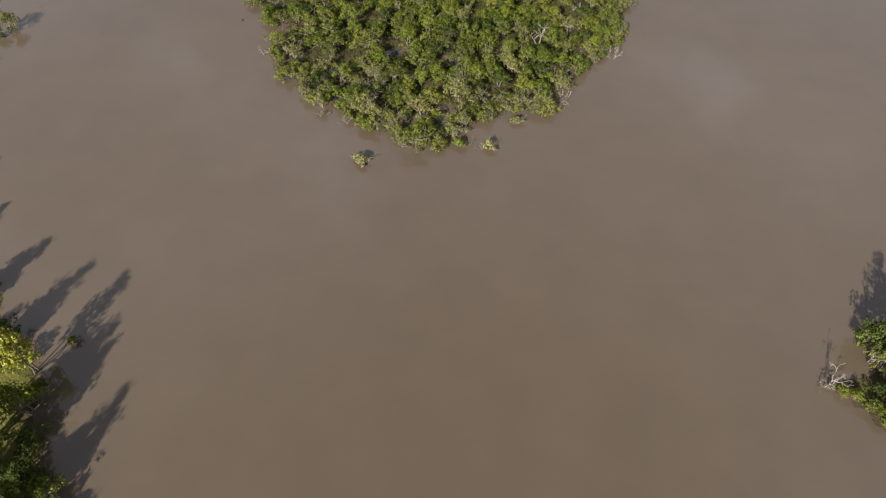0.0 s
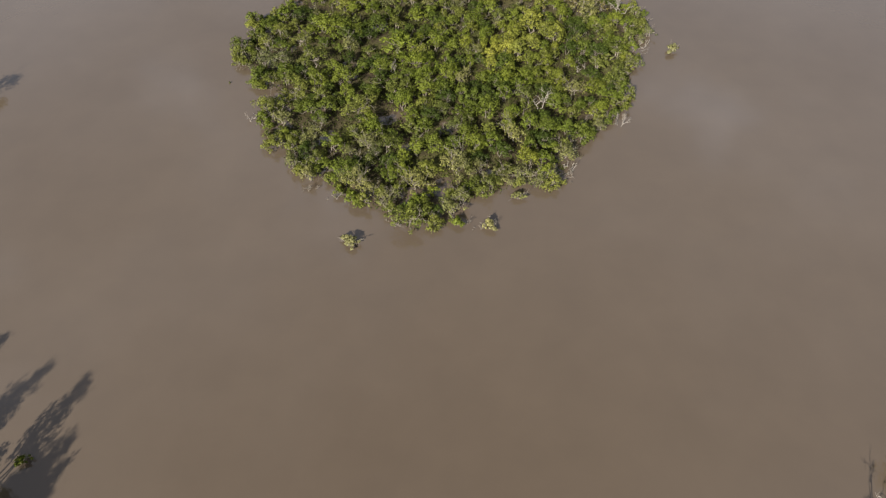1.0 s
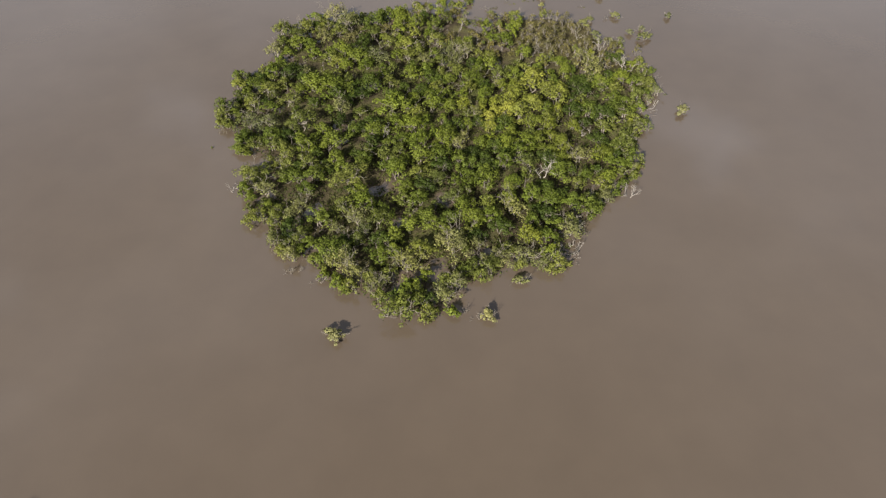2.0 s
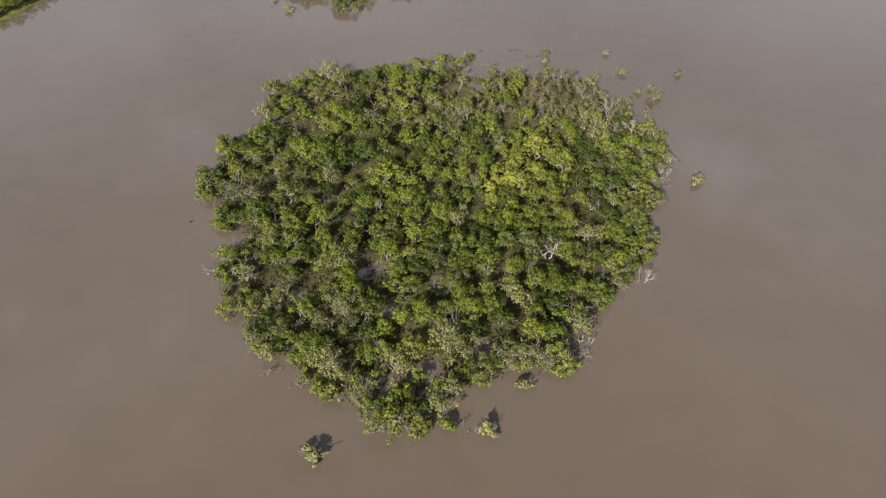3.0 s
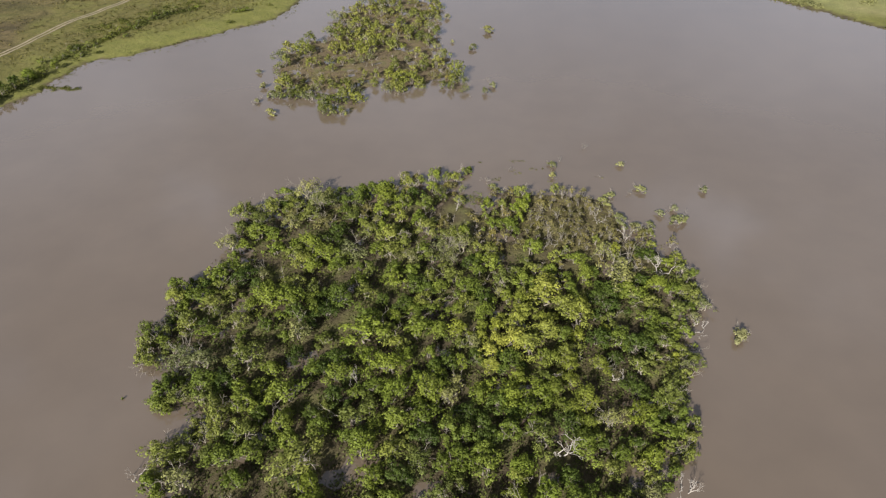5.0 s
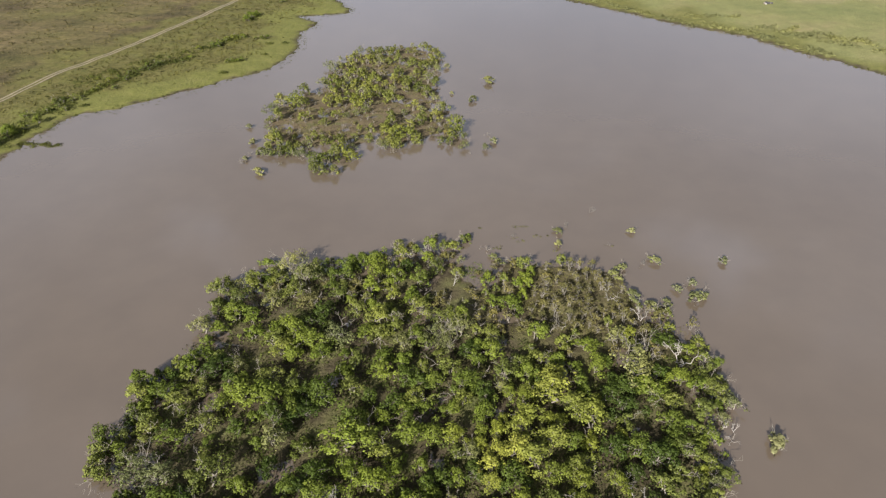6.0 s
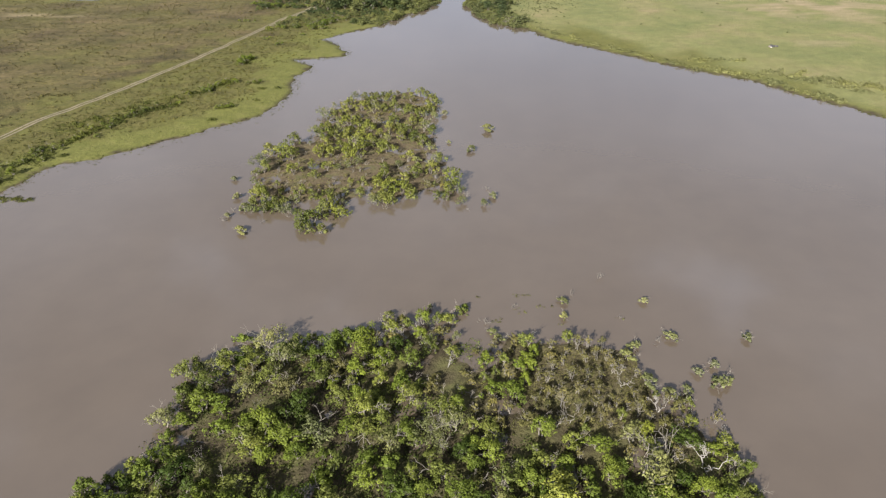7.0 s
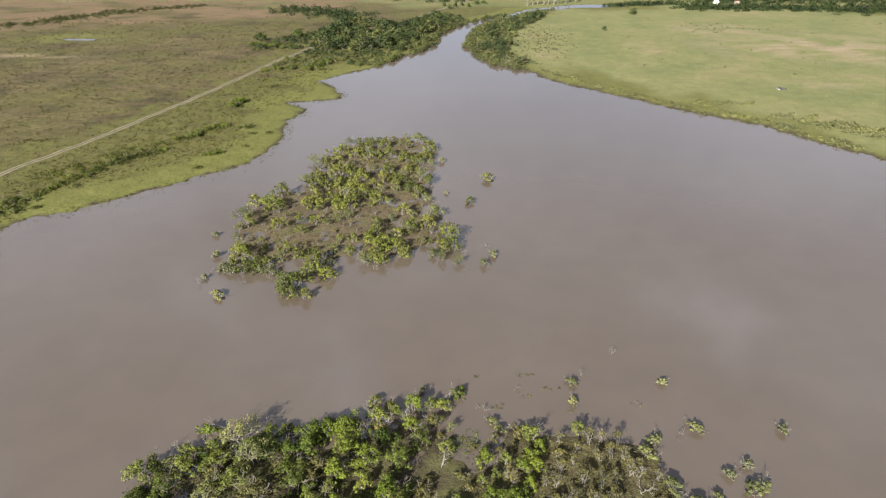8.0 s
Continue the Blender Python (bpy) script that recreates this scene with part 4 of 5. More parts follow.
for x, y, r, v in [(21.5, 169.9, 1.5, 1), (21.1, 172.8, 1.2, 0), (26, 164.8, 1.8, 0)]:
    stand("bare", x, y, r, variant=v)

rng = random.Random(5)


def openness(x, y):
    """How far a place lies into the open, scrubby north-east of the island."""
    return min(x, 11) * 0.48 + (y - 156.8) - 0.2 * max(0, x - 18)


for step, tries in ((0.95, 3200), (0.78, 4200), (0.62, 2600)):
    for _ in range(tries):
        x, y = rng.uniform(-60, 42), rng.uniform(78, 190)
        d = inside(x, y, ISLE)
        if d < 0.9 or any((x - a) ** 2 + (y - b) ** 2 < c * c for a, b, c in GLADES) or any((x - a) ** 2 + (y - b) ** 2 < (c + 0.7) ** 2 for a, b, c in SHADY):
            continue
        if inside(x, y, SHOULDER) > 0.3 and rng.random() < 0.8:
            continue
        scrub = smooth(np.array(openness(x, y)), 0, 8)
        rim = d < 5
        r = rng.choice((rng.uniform(1.2, 2.0), rng.uniform(1.7, 2.8), rng.uniform(2.4, 3.6))) * (0.8 if rim else 1.0) * (0.85 if x < -20 else 1.0)
        if not rim and noise.noise(Vector((x * 0.14, y * 0.14, 3.1))) < (-0.12 if x < -22 or y > 152 else -0.30):
            continue
        if step < 0.7:
            if not 0.9 < d < 4 or y > 140:
                continue
            r *= 0.8
        open_ground = rng.random() < scrub
        mapped = y > 100 and d > 3
        if mapped and not open_ground:
            r = min(r, 2.3)
        if any((x - a) ** 2 + (y - b) ** 2 < ((r + c) * (0.95 if open_ground else (0.74 if mapped else 0.71) * step)) ** 2 for a, b, c in taken):
            continue
        u = rng.random()
        if open_ground:
            key = "dry" if u < 0.42 else "bare" if u < 0.6 else "grey" if u < 0.7 else "olive"
            r *= 0.55 if key == "bare" else 0.66
            if rng.random() < 0.3:
                continue
        elif rim:
            key = "olive" if u < 0.5 else "grey" if u < (0.66 if y < 105 else 0.56) else "green" if u < 0.92 else "dark"
        elif y > 146 and x < 8:
            key = "olive" if u < 0.45 else "dry" if u < 0.55 else "grey" if u < 0.6 else "green"
        elif x < -17:
            key = "green" if u < 0.36 else "olive" if u < 0.58 else "dark" if u < 0.95 else "grey"
        else:
            key = "green" if u < (0.6 if y > 120 else 0.48) else "dark" if u < 0.86 else "olive"
        if key in ("green", "dark") and rng.random() < 0.95 * math.exp(-((x - 8) / 10) ** 2 - ((y - 137) / 11) ** 2):
            key = "lime"
        if r < 1.75 and key in ("green", "olive"):
            key = "young" if key == "green" else "bush"
        stand(key, x, y, r, rng=rng, stretch=rng.uniform(0.7, 1.1) if mapped else rng.uniform(0.8, 1.3))

for x, y, r in [(-26, 177, 1.8), (-23, 178.6, 1.5), (-20, 180, 1.9), (-17, 181.6, 1.4), (-14.2, 182.8, 1.7), (-11.5, 183.2, 1.3), (-18.5, 177, 1.8), (-14.5, 178.5, 1.6), (-10.5, 180, 1.8), (-29, 175.5, 2.0), (-22, 175, 1.7), (-12, 175.5, 1.6)]:
    stand(rng.choice(("olive", "bush", "green", "dry")), x, y, r, rng=rng, stretch=rng.uniform(0.9, 1.2))
for _ in range(900):       # thin growth over the open shoulder
    x, y = rng.uniform(-4, 40), rng.uniform(154, 181)
    if not (inside(x, y, SHOULDER) > 0.2 or inside(x, y, ISLE) > 0.6 and openness(x, y) > 2):
        continue
    r = rng.uniform(0.8, 1.5)
    if any((x - a) ** 2 + (y - b) ** 2 < ((r + c) * 0.9) ** 2 for a, b, c in taken):
        continue
    u = rng.random()
    stand("thin" if u < 0.45 else "dry" if u < 0.75 else "bush" if u < 0.92 else "snag", x, y, r, rng=rng, stretch=rng.uniform(1.0, 1.45))

# ---- shrubs and snags in the water round the large island ----
FLOODED = "plants standing in the water"
for key, x, y, r, v in [("shrub", 45.8, 184.1, 1.3, 1), ("shrub", 32, 183, 1.2, 0), ("snag", 29.3, 181.7, 0.9, 0), ("shrub", 25, 179.6, 1.3, 0), ("shrub", 29.2, 193.6, 1.1, 1),
                        ("snag", 21.1, 200.9, 0.8, 1), ("snag", 23.7, 187.9, 0.5, 0), ("shrub", 12.8, 192, 1.0, 0), ("snag", 15, 194.5, 0.6, 1), ("shrub", 12.9, 187.3, 0.9, 0),
                        ("snag", 3.2, 189.6, 0.7, 0), ("snag", -2.5, 184.4, 1.0, 0),
                        ("shrub", 38.1, 171.6, 1.8, 0), ("shrub", 38.2, 176.2, 1.2, 1), ("snag", 37.1, 176.5, 1.1, 0), ("shrub", 34.9, 174.2, 1.2, 1),
                        ("shrub", 41.5, 140.1, 2.0, 1), ("snag", 41.9, 140, 0.6, 1)]:
    stand(key, x, y, r, group=FLOODED, variant=v)
for key, x, y, r, v in [("shrub", 7, 89.1, 1.1, 0), ("shrub", -3.3, 81.9, 1.2, 2), ("snag", -1.6, 82.6, 0.8, 1), ("shrub", 1.9, 81.7, 1.6, 1), ("snag", 0.4, 81.5, 0.8, 0), ("snag", -29.6, 87.9, 1.1, 0),
                        ("snag", -25.2, 86.3, 1.1, 0), ("snag", -13.6, 81.2, 1.3, 0), ("snag", 16.1, 95.7, 1.3, 0), ("shrub", -54.4, 118.4, 0.2, 2), ("shrub", -46.5, 174.5, 1.4, 2),
                        ("shrub", -20.1, 76.1, 1.9, 1), ("snag", -19.7, 75.7, 0.7, 1), ("shrub", -21.4, 183.7, 1.2, 0), ("shrub", -13.6, 187.5, 0.9, 1), ("shrub", -6.7, 188.1, 0.8, 2)]:
    stand(key, x, y, r, group=FLOODED, variant=v)

# ---- the far, sparser island ----
FAR_ISLE = "trees of the far island"
rng = random.Random(12)
for x, y, r in [(-33.1, 313.8, 1.9), (-27.6, 305.7, 2.8), (-42.8, 307.1, 2.4), (-49.3, 303.2, 2.3), (-46.5, 294.7, 2.9), (-56.5, 299.1, 2.3), (-57.2, 292.5, 2.2),
                (-59.3, 286.9, 1.8), (-51.7, 296.8, 2.5), (-43.4, 297.6, 2), (-39.9, 299.2, 1.8), (-33.5, 294.6, 2.2), (-30.2, 293.7, 2.2), (-27.3, 296.5, 1.9),
                (-37.6, 284.6, 2.3), (-37.9, 276.8, 2), (-48.8, 281.3, 2.1), (-52, 279.9, 2.5), (-54.2, 275.3, 2.1), (-58.3, 276, 1.8), (-58.3, 268.6, 2.6),
                (-54.5, 270, 2), (-51, 271.3, 2.2), (-46.9, 271.7, 2)]:
    stand(rng.choice(("far_olive", "far_olive", "far_olive", "far_green", "far_grey")), x, y, r * 1.12, group=FAR_ISLE, rng=rng, stretch=rng.uniform(1.0, 1.4))
for x, y, r in [(-42.8, 270, 1.7), (-40.1, 273.4, 1.8), (-34.3, 278.2, 2), (-32, 285.1, 1.9), (-26.7, 278.9, 2.6), (-23.9, 276.6, 1.8), (-28.9, 271.3, 2),
                (-25.8, 266.7, 2.1), (-33, 270.9, 2), (-36.1, 261.9, 2.4), (-40.9, 265.3, 1.7), (-43.4, 262.2, 2.1), (-46.8, 264.7, 2.5), (-50.7, 262.4, 1.9),
                (-54.9, 263, 2.1), (-55.5, 258.2, 1.9), (-52.3, 256.7, 1.9), (-47.4, 256.3, 2), (-43.6, 256.7, 2.2), (-28.3, 255.5, 2.2), (-25.5, 254, 1.8),
                (-18.4, 254.7, 1.9), (-20.9, 247.9, 1.9), (-24.8, 245.2, 2.1), (-27.1, 242, 1.8), (-71.8, 257.6, 2.4)]:
    stand(rng.choice(("far_olive", "far_olive", "far_green", "far_olive", "far_grey")), x, y, r * 1.12, group=FAR_ISLE, rng=rng, stretch=rng.uniform(1.0, 1.4))
for x, y, r in [(-33.8, 246.7, 1.9), (-34.3, 239.1, 2), (-24.2, 233.1, 1.7), (-31, 229.8, 1.9), (-28.6, 229.4, 1.7), (-37.8, 233.1, 1.4), (-38.5, 238.7, 1.3),
                (-41.7, 237.6, 1.2), (-68.3, 244.2, 2.4), (-59.4, 243.5, 1.6), (-54.9, 247.9, 1.4), (-52.7, 242.1, 1.5), (-50.7, 247.5, 1.3), (-65.2, 230.5, 2.1),
                (-57.8, 224, 1.7), (-64.3, 225.3, 1.4), (-55.5, 224.9, 1.5), (-53.6, 233, 1.2), (-54.7, 230.1, 1.2), (-49.8, 229.9, 1.5), (-45.4, 224.6, 1.6),
                (-17.1, 234.4, 1.5), (-14.6, 232.7, 1), (-46.3, 214.6, 1.9), (-48.3, 213.9, 1.4), (-43.2, 213.3, 1.7)]:
    stand(rng.choice(("far_olive", "far_olive", "far_green")), x, y, r * 1.12, group=FAR_ISLE, rng=rng, stretch=rng.uniform(1.0, 1.4))
for x, y, r in [(-44.4, 277.2, 2.3), (-65.6, 256.4, 2.6), (-65.9, 263.9, 2.4), (-63.1, 253.6, 2.1), (-32.8, 241.9, 2), (-29.9, 237.8, 2.2), (-26.8, 234.2, 2.3),
                (-31.1, 233.8, 2.1), (-61.6, 226.8, 2.5), (-60.2, 222.5, 2.1), (-44.9, 227.2, 2.1), (-43, 224.8, 2), (-40.9, 222.3, 1.9), (-48.8, 217.1, 2.3),
                (-45.8, 217.7, 2.3), (-13.8, 241.8, 2.5), (-14.8, 238.1, 1.8), (-12.8, 238.3, 1.8), (-50.3, 273.5, 2.1), (-31.2, 275.2, 1.9)]:
    stand("far_green", x, y, r, group=FAR_ISLE, rng=rng, stretch=rng.uniform(1.15, 1.5))
for x, y, r in [(-63, 289.8, 2.2), (-71.3, 249.2, 2.3), (-43.2, 251.9, 1.4), (-47.3, 247.4, 1.4), (-33.5, 229, 1.6), (-53.8, 222.1, 1.4), (-55.7, 221.9, 1.2),
                (-10.7, 237.9, 0.9), (-10.5, 231.5, 1.2), (-4.6, 230.8, 1.5), (-57, 310.5, 1.3), (-45.4, 250, 1.3), (-25, 292, 1.6), (-37, 269.9, 1.6),
                (-62, 274.9, 1.5), (-30.7, 251.4, 1.5)]:
    stand("grey", x, y, r, group=FAR_ISLE, rng=rng)
for x, y, r in [(-21.7, 295.6, 1.4), (-68.7, 217.4, 1.1), (-69, 222.1, 0.8), (-30, 226.5, 0.9), (-29.5, 228.5, 0.7), (-22.6, 235, 0.9), (-4.7, 240.2, 0.8),
                (-19.1, 263.7, 0.7), (-15.8, 251.2, 0.7), (-53.4, 220.6, 0.8), (-60.1, 257.2, 0.8), (-8.7, 228, 0.4), (-58.7, 217.4, 0.7), (-40.3, 252.1, 0.8),
                (-50.2, 254.6, 0.9), (-61.2, 234.7, 0.8)]:
    stand("snag", x, y, r, group=FLOODED, rng=rng)
for x, y, r in [(-6.3, 281.9, 2), (-10.5, 265.1, 1.4), (-22, 265.3, 1.3), (-17.8, 270.5, 0.7), (-70.4, 229, 1.3), (-75.1, 239.2, 1), (-62.6, 211.9, 1.3),
                (-66.2, 223.4, 1.2), (-63.5, 221.8, 1.4), (-2.8, 235.6, 1.3), (-70.1, 242.5, 1.1), (-21.7, 295.6, 1.4), (-23.3, 265.8, 1), (-68.6, 219.1, 0.9)]:
    stand("shrub", x, y, r * 1.15, group=FLOODED, rng=rng, variant=rng.randrange(2))
for _ in range(520):       # small growth between the larger trees, thin over the bare mud
    x, y = rng.uniform(-76, -10), rng.uniform(222, 322)
    if inside(x, y, ISLE_FAR) < 0.3:
        continue
    muddy = ((x + 52) / 16) ** 2 + ((y - 250) / 17) ** 2 < 1 or ((x + 30) / 9) ** 2 + ((y - 262) / 7) ** 2 < 1
    r = rng.uniform(0.5, 1.1) if muddy else rng.uniform(0.7, 1.6)
    if any((x - a) ** 2 + (y - b) ** 2 < ((r + c) * (0.85 if muddy else 0.7)) ** 2 for a, b, c in taken) or muddy and rng.random() < 0.5:
        continue
    stand(rng.choice(("thin", "thin", "snag", "dry") if muddy else ("thin", "far_olive", "dry", "far_grey")), x, y, r, group=FAR_ISLE, rng=rng)

# ---- near banks ----
NEAR = "trees of the near banks"
for key, x, y, r, st in [("yellow", -57, 32.3, 2.2, 2.2), ("green", -54.8, 26.8, 2.6, 2.3), ("green", -50, 16.1, 2.3, 1.8), ("green", -47.1, 17.3, 2.2, 1.2), ("tall", -62.3, 36.6, 2.1, 0.8), ("tall", -65, 30, 2.7, 1.6),
                         ("tall", -57.5, 23, 2.9, 1.5), ("tall", -55.4, 19.2, 2.5, 1.45), ("tall", -50.5, 12, 2.7, 1.5), ("tall_green", -45.9, 6.4, 2.5, 1.1), ("tall_green", -44.9, -1.4, 2.6, 1.15), ("tall", -50.2, 2.7, 2.6, 1.05),
                         ("tall_green", -72.3, 41.5, 2.6, 1.1), ("tall", -81.9, 50, 2.8, 1.1), ("tall_green", -90, 58.7, 2.9, 1.1), ("tall", -98.9, 72.7, 2.9, 1.0), ("tall_green", -106, 86.1, 3.0, 1.1), ("tall", -114.8, 103.2, 3.2, 1.0),
                         ("tall_green", -116.5, 116.3, 3.3, 0.9)]:
    stand(key, x, y, r, group=NEAR, stretch=st)
for key, x, y, r, st in [("tall", -57.7, 13.1, 2.7, 1.0), ("tall", -53.8, 6.1, 2.7, 1.1), ("tall", -48.6, 9.9, 2.3, 1.0), ("tall", -54.9, -0.1, 2.6, 1.1), ("dark", -51.5, 19.3, 1.7, 1.1), ("tall_green", -68.6, 30.2, 2.6, 1.1), ("tall", -73.6, 37.6, 2.6, 1.1),
                         ("green", 55.7, 46.8, 1.8, 1.6), ("olive", 55.6, 43.5, 1.8, 1.5), ("tall", 58.2, 47, 2.5, 1.35), ("tall", 57.6, 40.3, 2.5, 0.95), ("green", 56, 37.1, 1.7, 1.1)]:
    stand(key, x, y, r, group=NEAR, stretch=st)
# the small dark trees on the left bank stand in for shade there
for key, x, y, r, st in [("lime", 53, 36.6, 1.3, 0.75), ("lime", 50.2, 38.6, 0.9, 0.6), ("lime", 51.5, 37.7, 1.2, 0.65), ("lime", 54.3, 34.5, 1.2, 0.7), ("tall", 63.9, 33.4, 2.4, 1.0), ("tall_green", 65.1, 49.5, 2.5, 1.1),
                         ("olive", 56.2, 44.7, 1.7, 1.3), ("lime", 55, 36.1, 1.5, 0.9), ("green", 57.8, 31.4, 1.7, 1.0), ("dark", 54.5, 38.9, 1.4, 1.0), ("dark", -45.5, 12.2, 2.0, 1.2), ("dark", -53.1, 23.3, 1.7, 1.0), ("dark", -55.2, 29, 1.4, 0.9), ("dark", -52.2, 22, 1.5, 0.9), ("dark", -49.3, 18.9, 1.5, 0.9), ("dark", -45.8, 10.4, 1.7, 1.0), ("dark", -59, 33.8, 1.5, 0.9)]:
    stand(key, x, y, r, group=NEAR, stretch=st)
stand("bare", 48.8, 39, 1.7, group=NEAR, variant=0, turn=40, stretch=1.6)
stand("snag", 48.2, 39.8, 1.1, group=NEAR, variant=0)
stand("shrub", 48.9, 39.1, 0.7, group=NEAR, variant=1)
stand("shrub", -54.1, 37, 0.8, group=FLOODED, variant=2)

for key, x, y, r, st in [("olive", -103, 109.5, 2.2, 1.3), ("green", -104.5, 107, 1.6, 1.0), ("green", -144, 205, 2.7, 1.2), ("dark", -143.6, 210.5, 2.3, 1.2), ("green", -143.4, 216, 2.6, 1.2), ("dark", -143, 221, 2.6, 1.3),
                         ("green", -142.2, 226, 2.4, 1.1), ("olive", -140.8, 231, 2.0, 0.9), ("lime", -139.6, 236, 1.6, 0.9), ("lime", -145.5, 200, 2.2, 1.1), ("green", -147, 194, 2.4, 1.1)]:
    stand(key, x, y, r, group=NEAR, stretch=st)

BUSHES = "bushes on the grassy bank"
for ax, ay, bx, by, n, w, low, high in [(-140, 256, -130, 283, 13, 2.6, 0.6, 1.2), (-130, 285, -121, 297, 7, 2.2, 0.6, 1.1), (-121, 305, -110, 325, 12, 2.2, 0.7, 1.5), (-104.5, 293, -99.5, 296, 6, 0.6, 0.6, 1.0),
                                        (-117.5, 349, -115, 359, 9, 1.4, 1.0, 1.9)] + [
                                        (-128, 411, -120, 415, 8, 1.0, 0.9, 1.7), (-117, 418, -113, 419, 4, 0.8, 1.1, 1.9), (-123, 436, -118, 437, 4, 0.7, 0.8, 1.4),
                                        (-123, 391, -118, 394, 5, 0.9, 0.6, 1.1), (-107, 414, -97, 440, 16, 2.2, 1.4, 2.6), (-107.5, 402, -106, 402, 3, 0.5, 0.6, 0.9), (-113, 381, -110, 382, 4, 0.6, 0.5, 0.9), (-159, 475, -124, 470, 20, 1.6, 1.2, 2.3),
                                        (-152, 427, -144, 430, 5, 1.0, 0.6, 1.1), (-146, 236, -140, 254, 12, 2.0, 0.8, 1.6), (-103, 322, -99, 324, 4, 0.6, 0.6, 0.9)]:
    for _ in range(n):
        t = rng.random()
        stand(rng.choice(("bush", "young", "bush")), ax + (bx - ax) * t + rng.gauss(0, w), ay + (by - ay) * t + rng.gauss(0, w), rng.uniform(low, high), group=BUSHES, rng=rng, stretch=0.75,
              label="low rounded olive-green bush on the grassy bank")

# ---- woods along the river beyond the lake ----
WOOD_L = [(-154, 457), (-157.3, 483.4), (-141.5, 511.1), (-126.4, 523.9), (-123.4, 545.1), (-150.9, 607.3), (-134.5, 603.6), (-110.2, 568.9), (-83.7, 555.2), (-51.1, 597.6), (-33.1, 585.2), (-45.1, 551.3),
          (-50.7, 519.2), (-48.3, 496.1), (-67, 453.9), (-74.5, 428.9), (-83.5, 425.1), (-96.9, 444.5), (-109, 422), (-126.5, 419.3), (-123.5, 436.3), (-117.5, 460.3), (-132.8, 466.4)]
WOOD_R = [(-26.7, 483), (-19, 461.9), (-9.4, 442.9), (6.2, 433.6), (9.4, 439.9), (-2.2, 464.3), (1.1, 526.2), (20.3, 583.4), (27.3, 619.3), (10.5, 604.3), (-15.3, 565), (-25.3, 539.3)]
RIVER_WOOD = "trees of the river woods"


def joined(name, label, trees):
    """A distant wood in one mesh: the trees' trunks and crowns, each at its pose."""
    V, F, M, N, mats, base = [], [], [], [], [], 0
    for src, m in trees:
        for o in src.children:
            me = o.data
            co, fi = np.empty(len(me.vertices) * 3, np.float32), np.empty(len(me.loops), np.int32)
            me.vertices.foreach_get("co", co)
            me.loops.foreach_get("vertex_index", fi)
            rot = np.array(m)
            V.append(co.reshape(-1, 3) @ rot[:3, :3].T + rot[:3, 3])
            F.append(fi.reshape(-1, 4) + base)
            nv = np.empty(len(me.loops) * 3, np.float32)
            me.corner_normals.foreach_get("vector", nv)
            N.append(nv.reshape(-1, 3) @ np.array(m.to_quaternion().to_matrix()).T)
            base += len(me.vertices)
            if me.materials[0] not in mats:
                mats.append(me.materials[0])
            M.append(np.full(len(me.polygons), mats.index(me.materials[0]), np.int32))
    me = mesh_from(name, np.concatenate(V), np.concatenate(F))
    for mat in mats:
        me.materials.append(mat)
    me.polygons.foreach_set("material_index", np.concatenate(M))
    me.polygons.foreach_set("use_smooth", np.ones(len(me.polygons), bool))
    me.normals_split_custom_set([tuple(q) for q in np.concatenate(N)])
    return tagged(new(name, me), label, "woods", kind="stuff")


for name, label, poly, edge, n, keys, gap in (("river_wood", "dense dark green gallery wood along the river", WOOD_L, LEFT_UPPER[8:17], 3200, ("wood_dark", "wood_dark", "wood_dark", "wood_point"), 1.1), ("point_wood", "olive-green wood on the point by the narrows", WOOD_R, RIGHT_SHORE[3:12], 1800, ("wood_point", "wood_dark", "wood_point", "wood_point"), 0.95)):
    wood = []
    xs, ys = [q[0] for q in poly], [q[1] for q in poly]
    for (ax, ay), (bx, by) in zip(edge, edge[1:]):      # overhanging the waterline
        for _ in range(int(math.hypot(bx - ax, by - ay) / 2.2)):
            t, off, r = rng.random(), rng.uniform(-0.5, 3.0), rng.uniform(1.3, 2.8)
            dx, dy = (ay - by) / math.hypot(bx - ax, by - ay), (bx - ax) / math.hypot(bx - ax, by - ay)
            x, y = ax + (bx - ax) * t + dx * off, ay + (by - ay) * t + dy * off
            taken.append((x, y, r))
            made = KINDS["wood_point"]
            wood.append((made[rng.randrange(len(made))], pose(x, y, max(height_at(x, y), -0.2), 0, 0, rng.uniform(0, 360)) @ Matrix.Diagonal((r / 2.5, r / 2.5, r / 2.5 * rng.uniform(0.5, 0.85), 1))))
    for _ in range(n):
        x, y = rng.uniform(min(xs), max(xs)), rng.uniform(min(ys), max(ys))
        if inside(x, y, poly) < 0.5 or abs(float(road_offset(np.array([x]), np.array([y]))[0])) < 4.5:
            continue
        r = rng.choice((rng.uniform(1.5, 2.6), rng.uniform(2.2, 3.8), rng.uniform(3.2, 5.0)))
        tall = 1.0
        if poly is WOOD_L and (y < 462 or x < -126):
            r *= 0.5
        elif poly is WOOD_L and y < 540:
            r, tall = r * 1.15, 1.4
        if any((x - a) ** 2 + (y - b) ** 2 < ((r + c) * 0.62 * gap) ** 2 for a, b, c in taken):
            continue
        taken.append((x, y, r))
        shore_tree = float(signed_distance(np.array([x]), np.array([y]), LAKE)[0]) > -10 or y < 452
        made = KINDS["wood_point" if shore_tree and rng.random() < 0.75 else rng.choice(keys)]
        wood.append((made[rng.randrange(len(made))], pose(x, y, height_at(x, y), 0, 0, rng.uniform(0, 360)) @ Matrix.Diagonal((r / 2.5, r / 2.5, r / 2.5 * tall * rng.uniform(0.5, 0.85), 1))))
    joined(name, label, wood)
stand("bare", -2.2, 440.9, 3.4, group=RIVER_WOOD, variant=1)
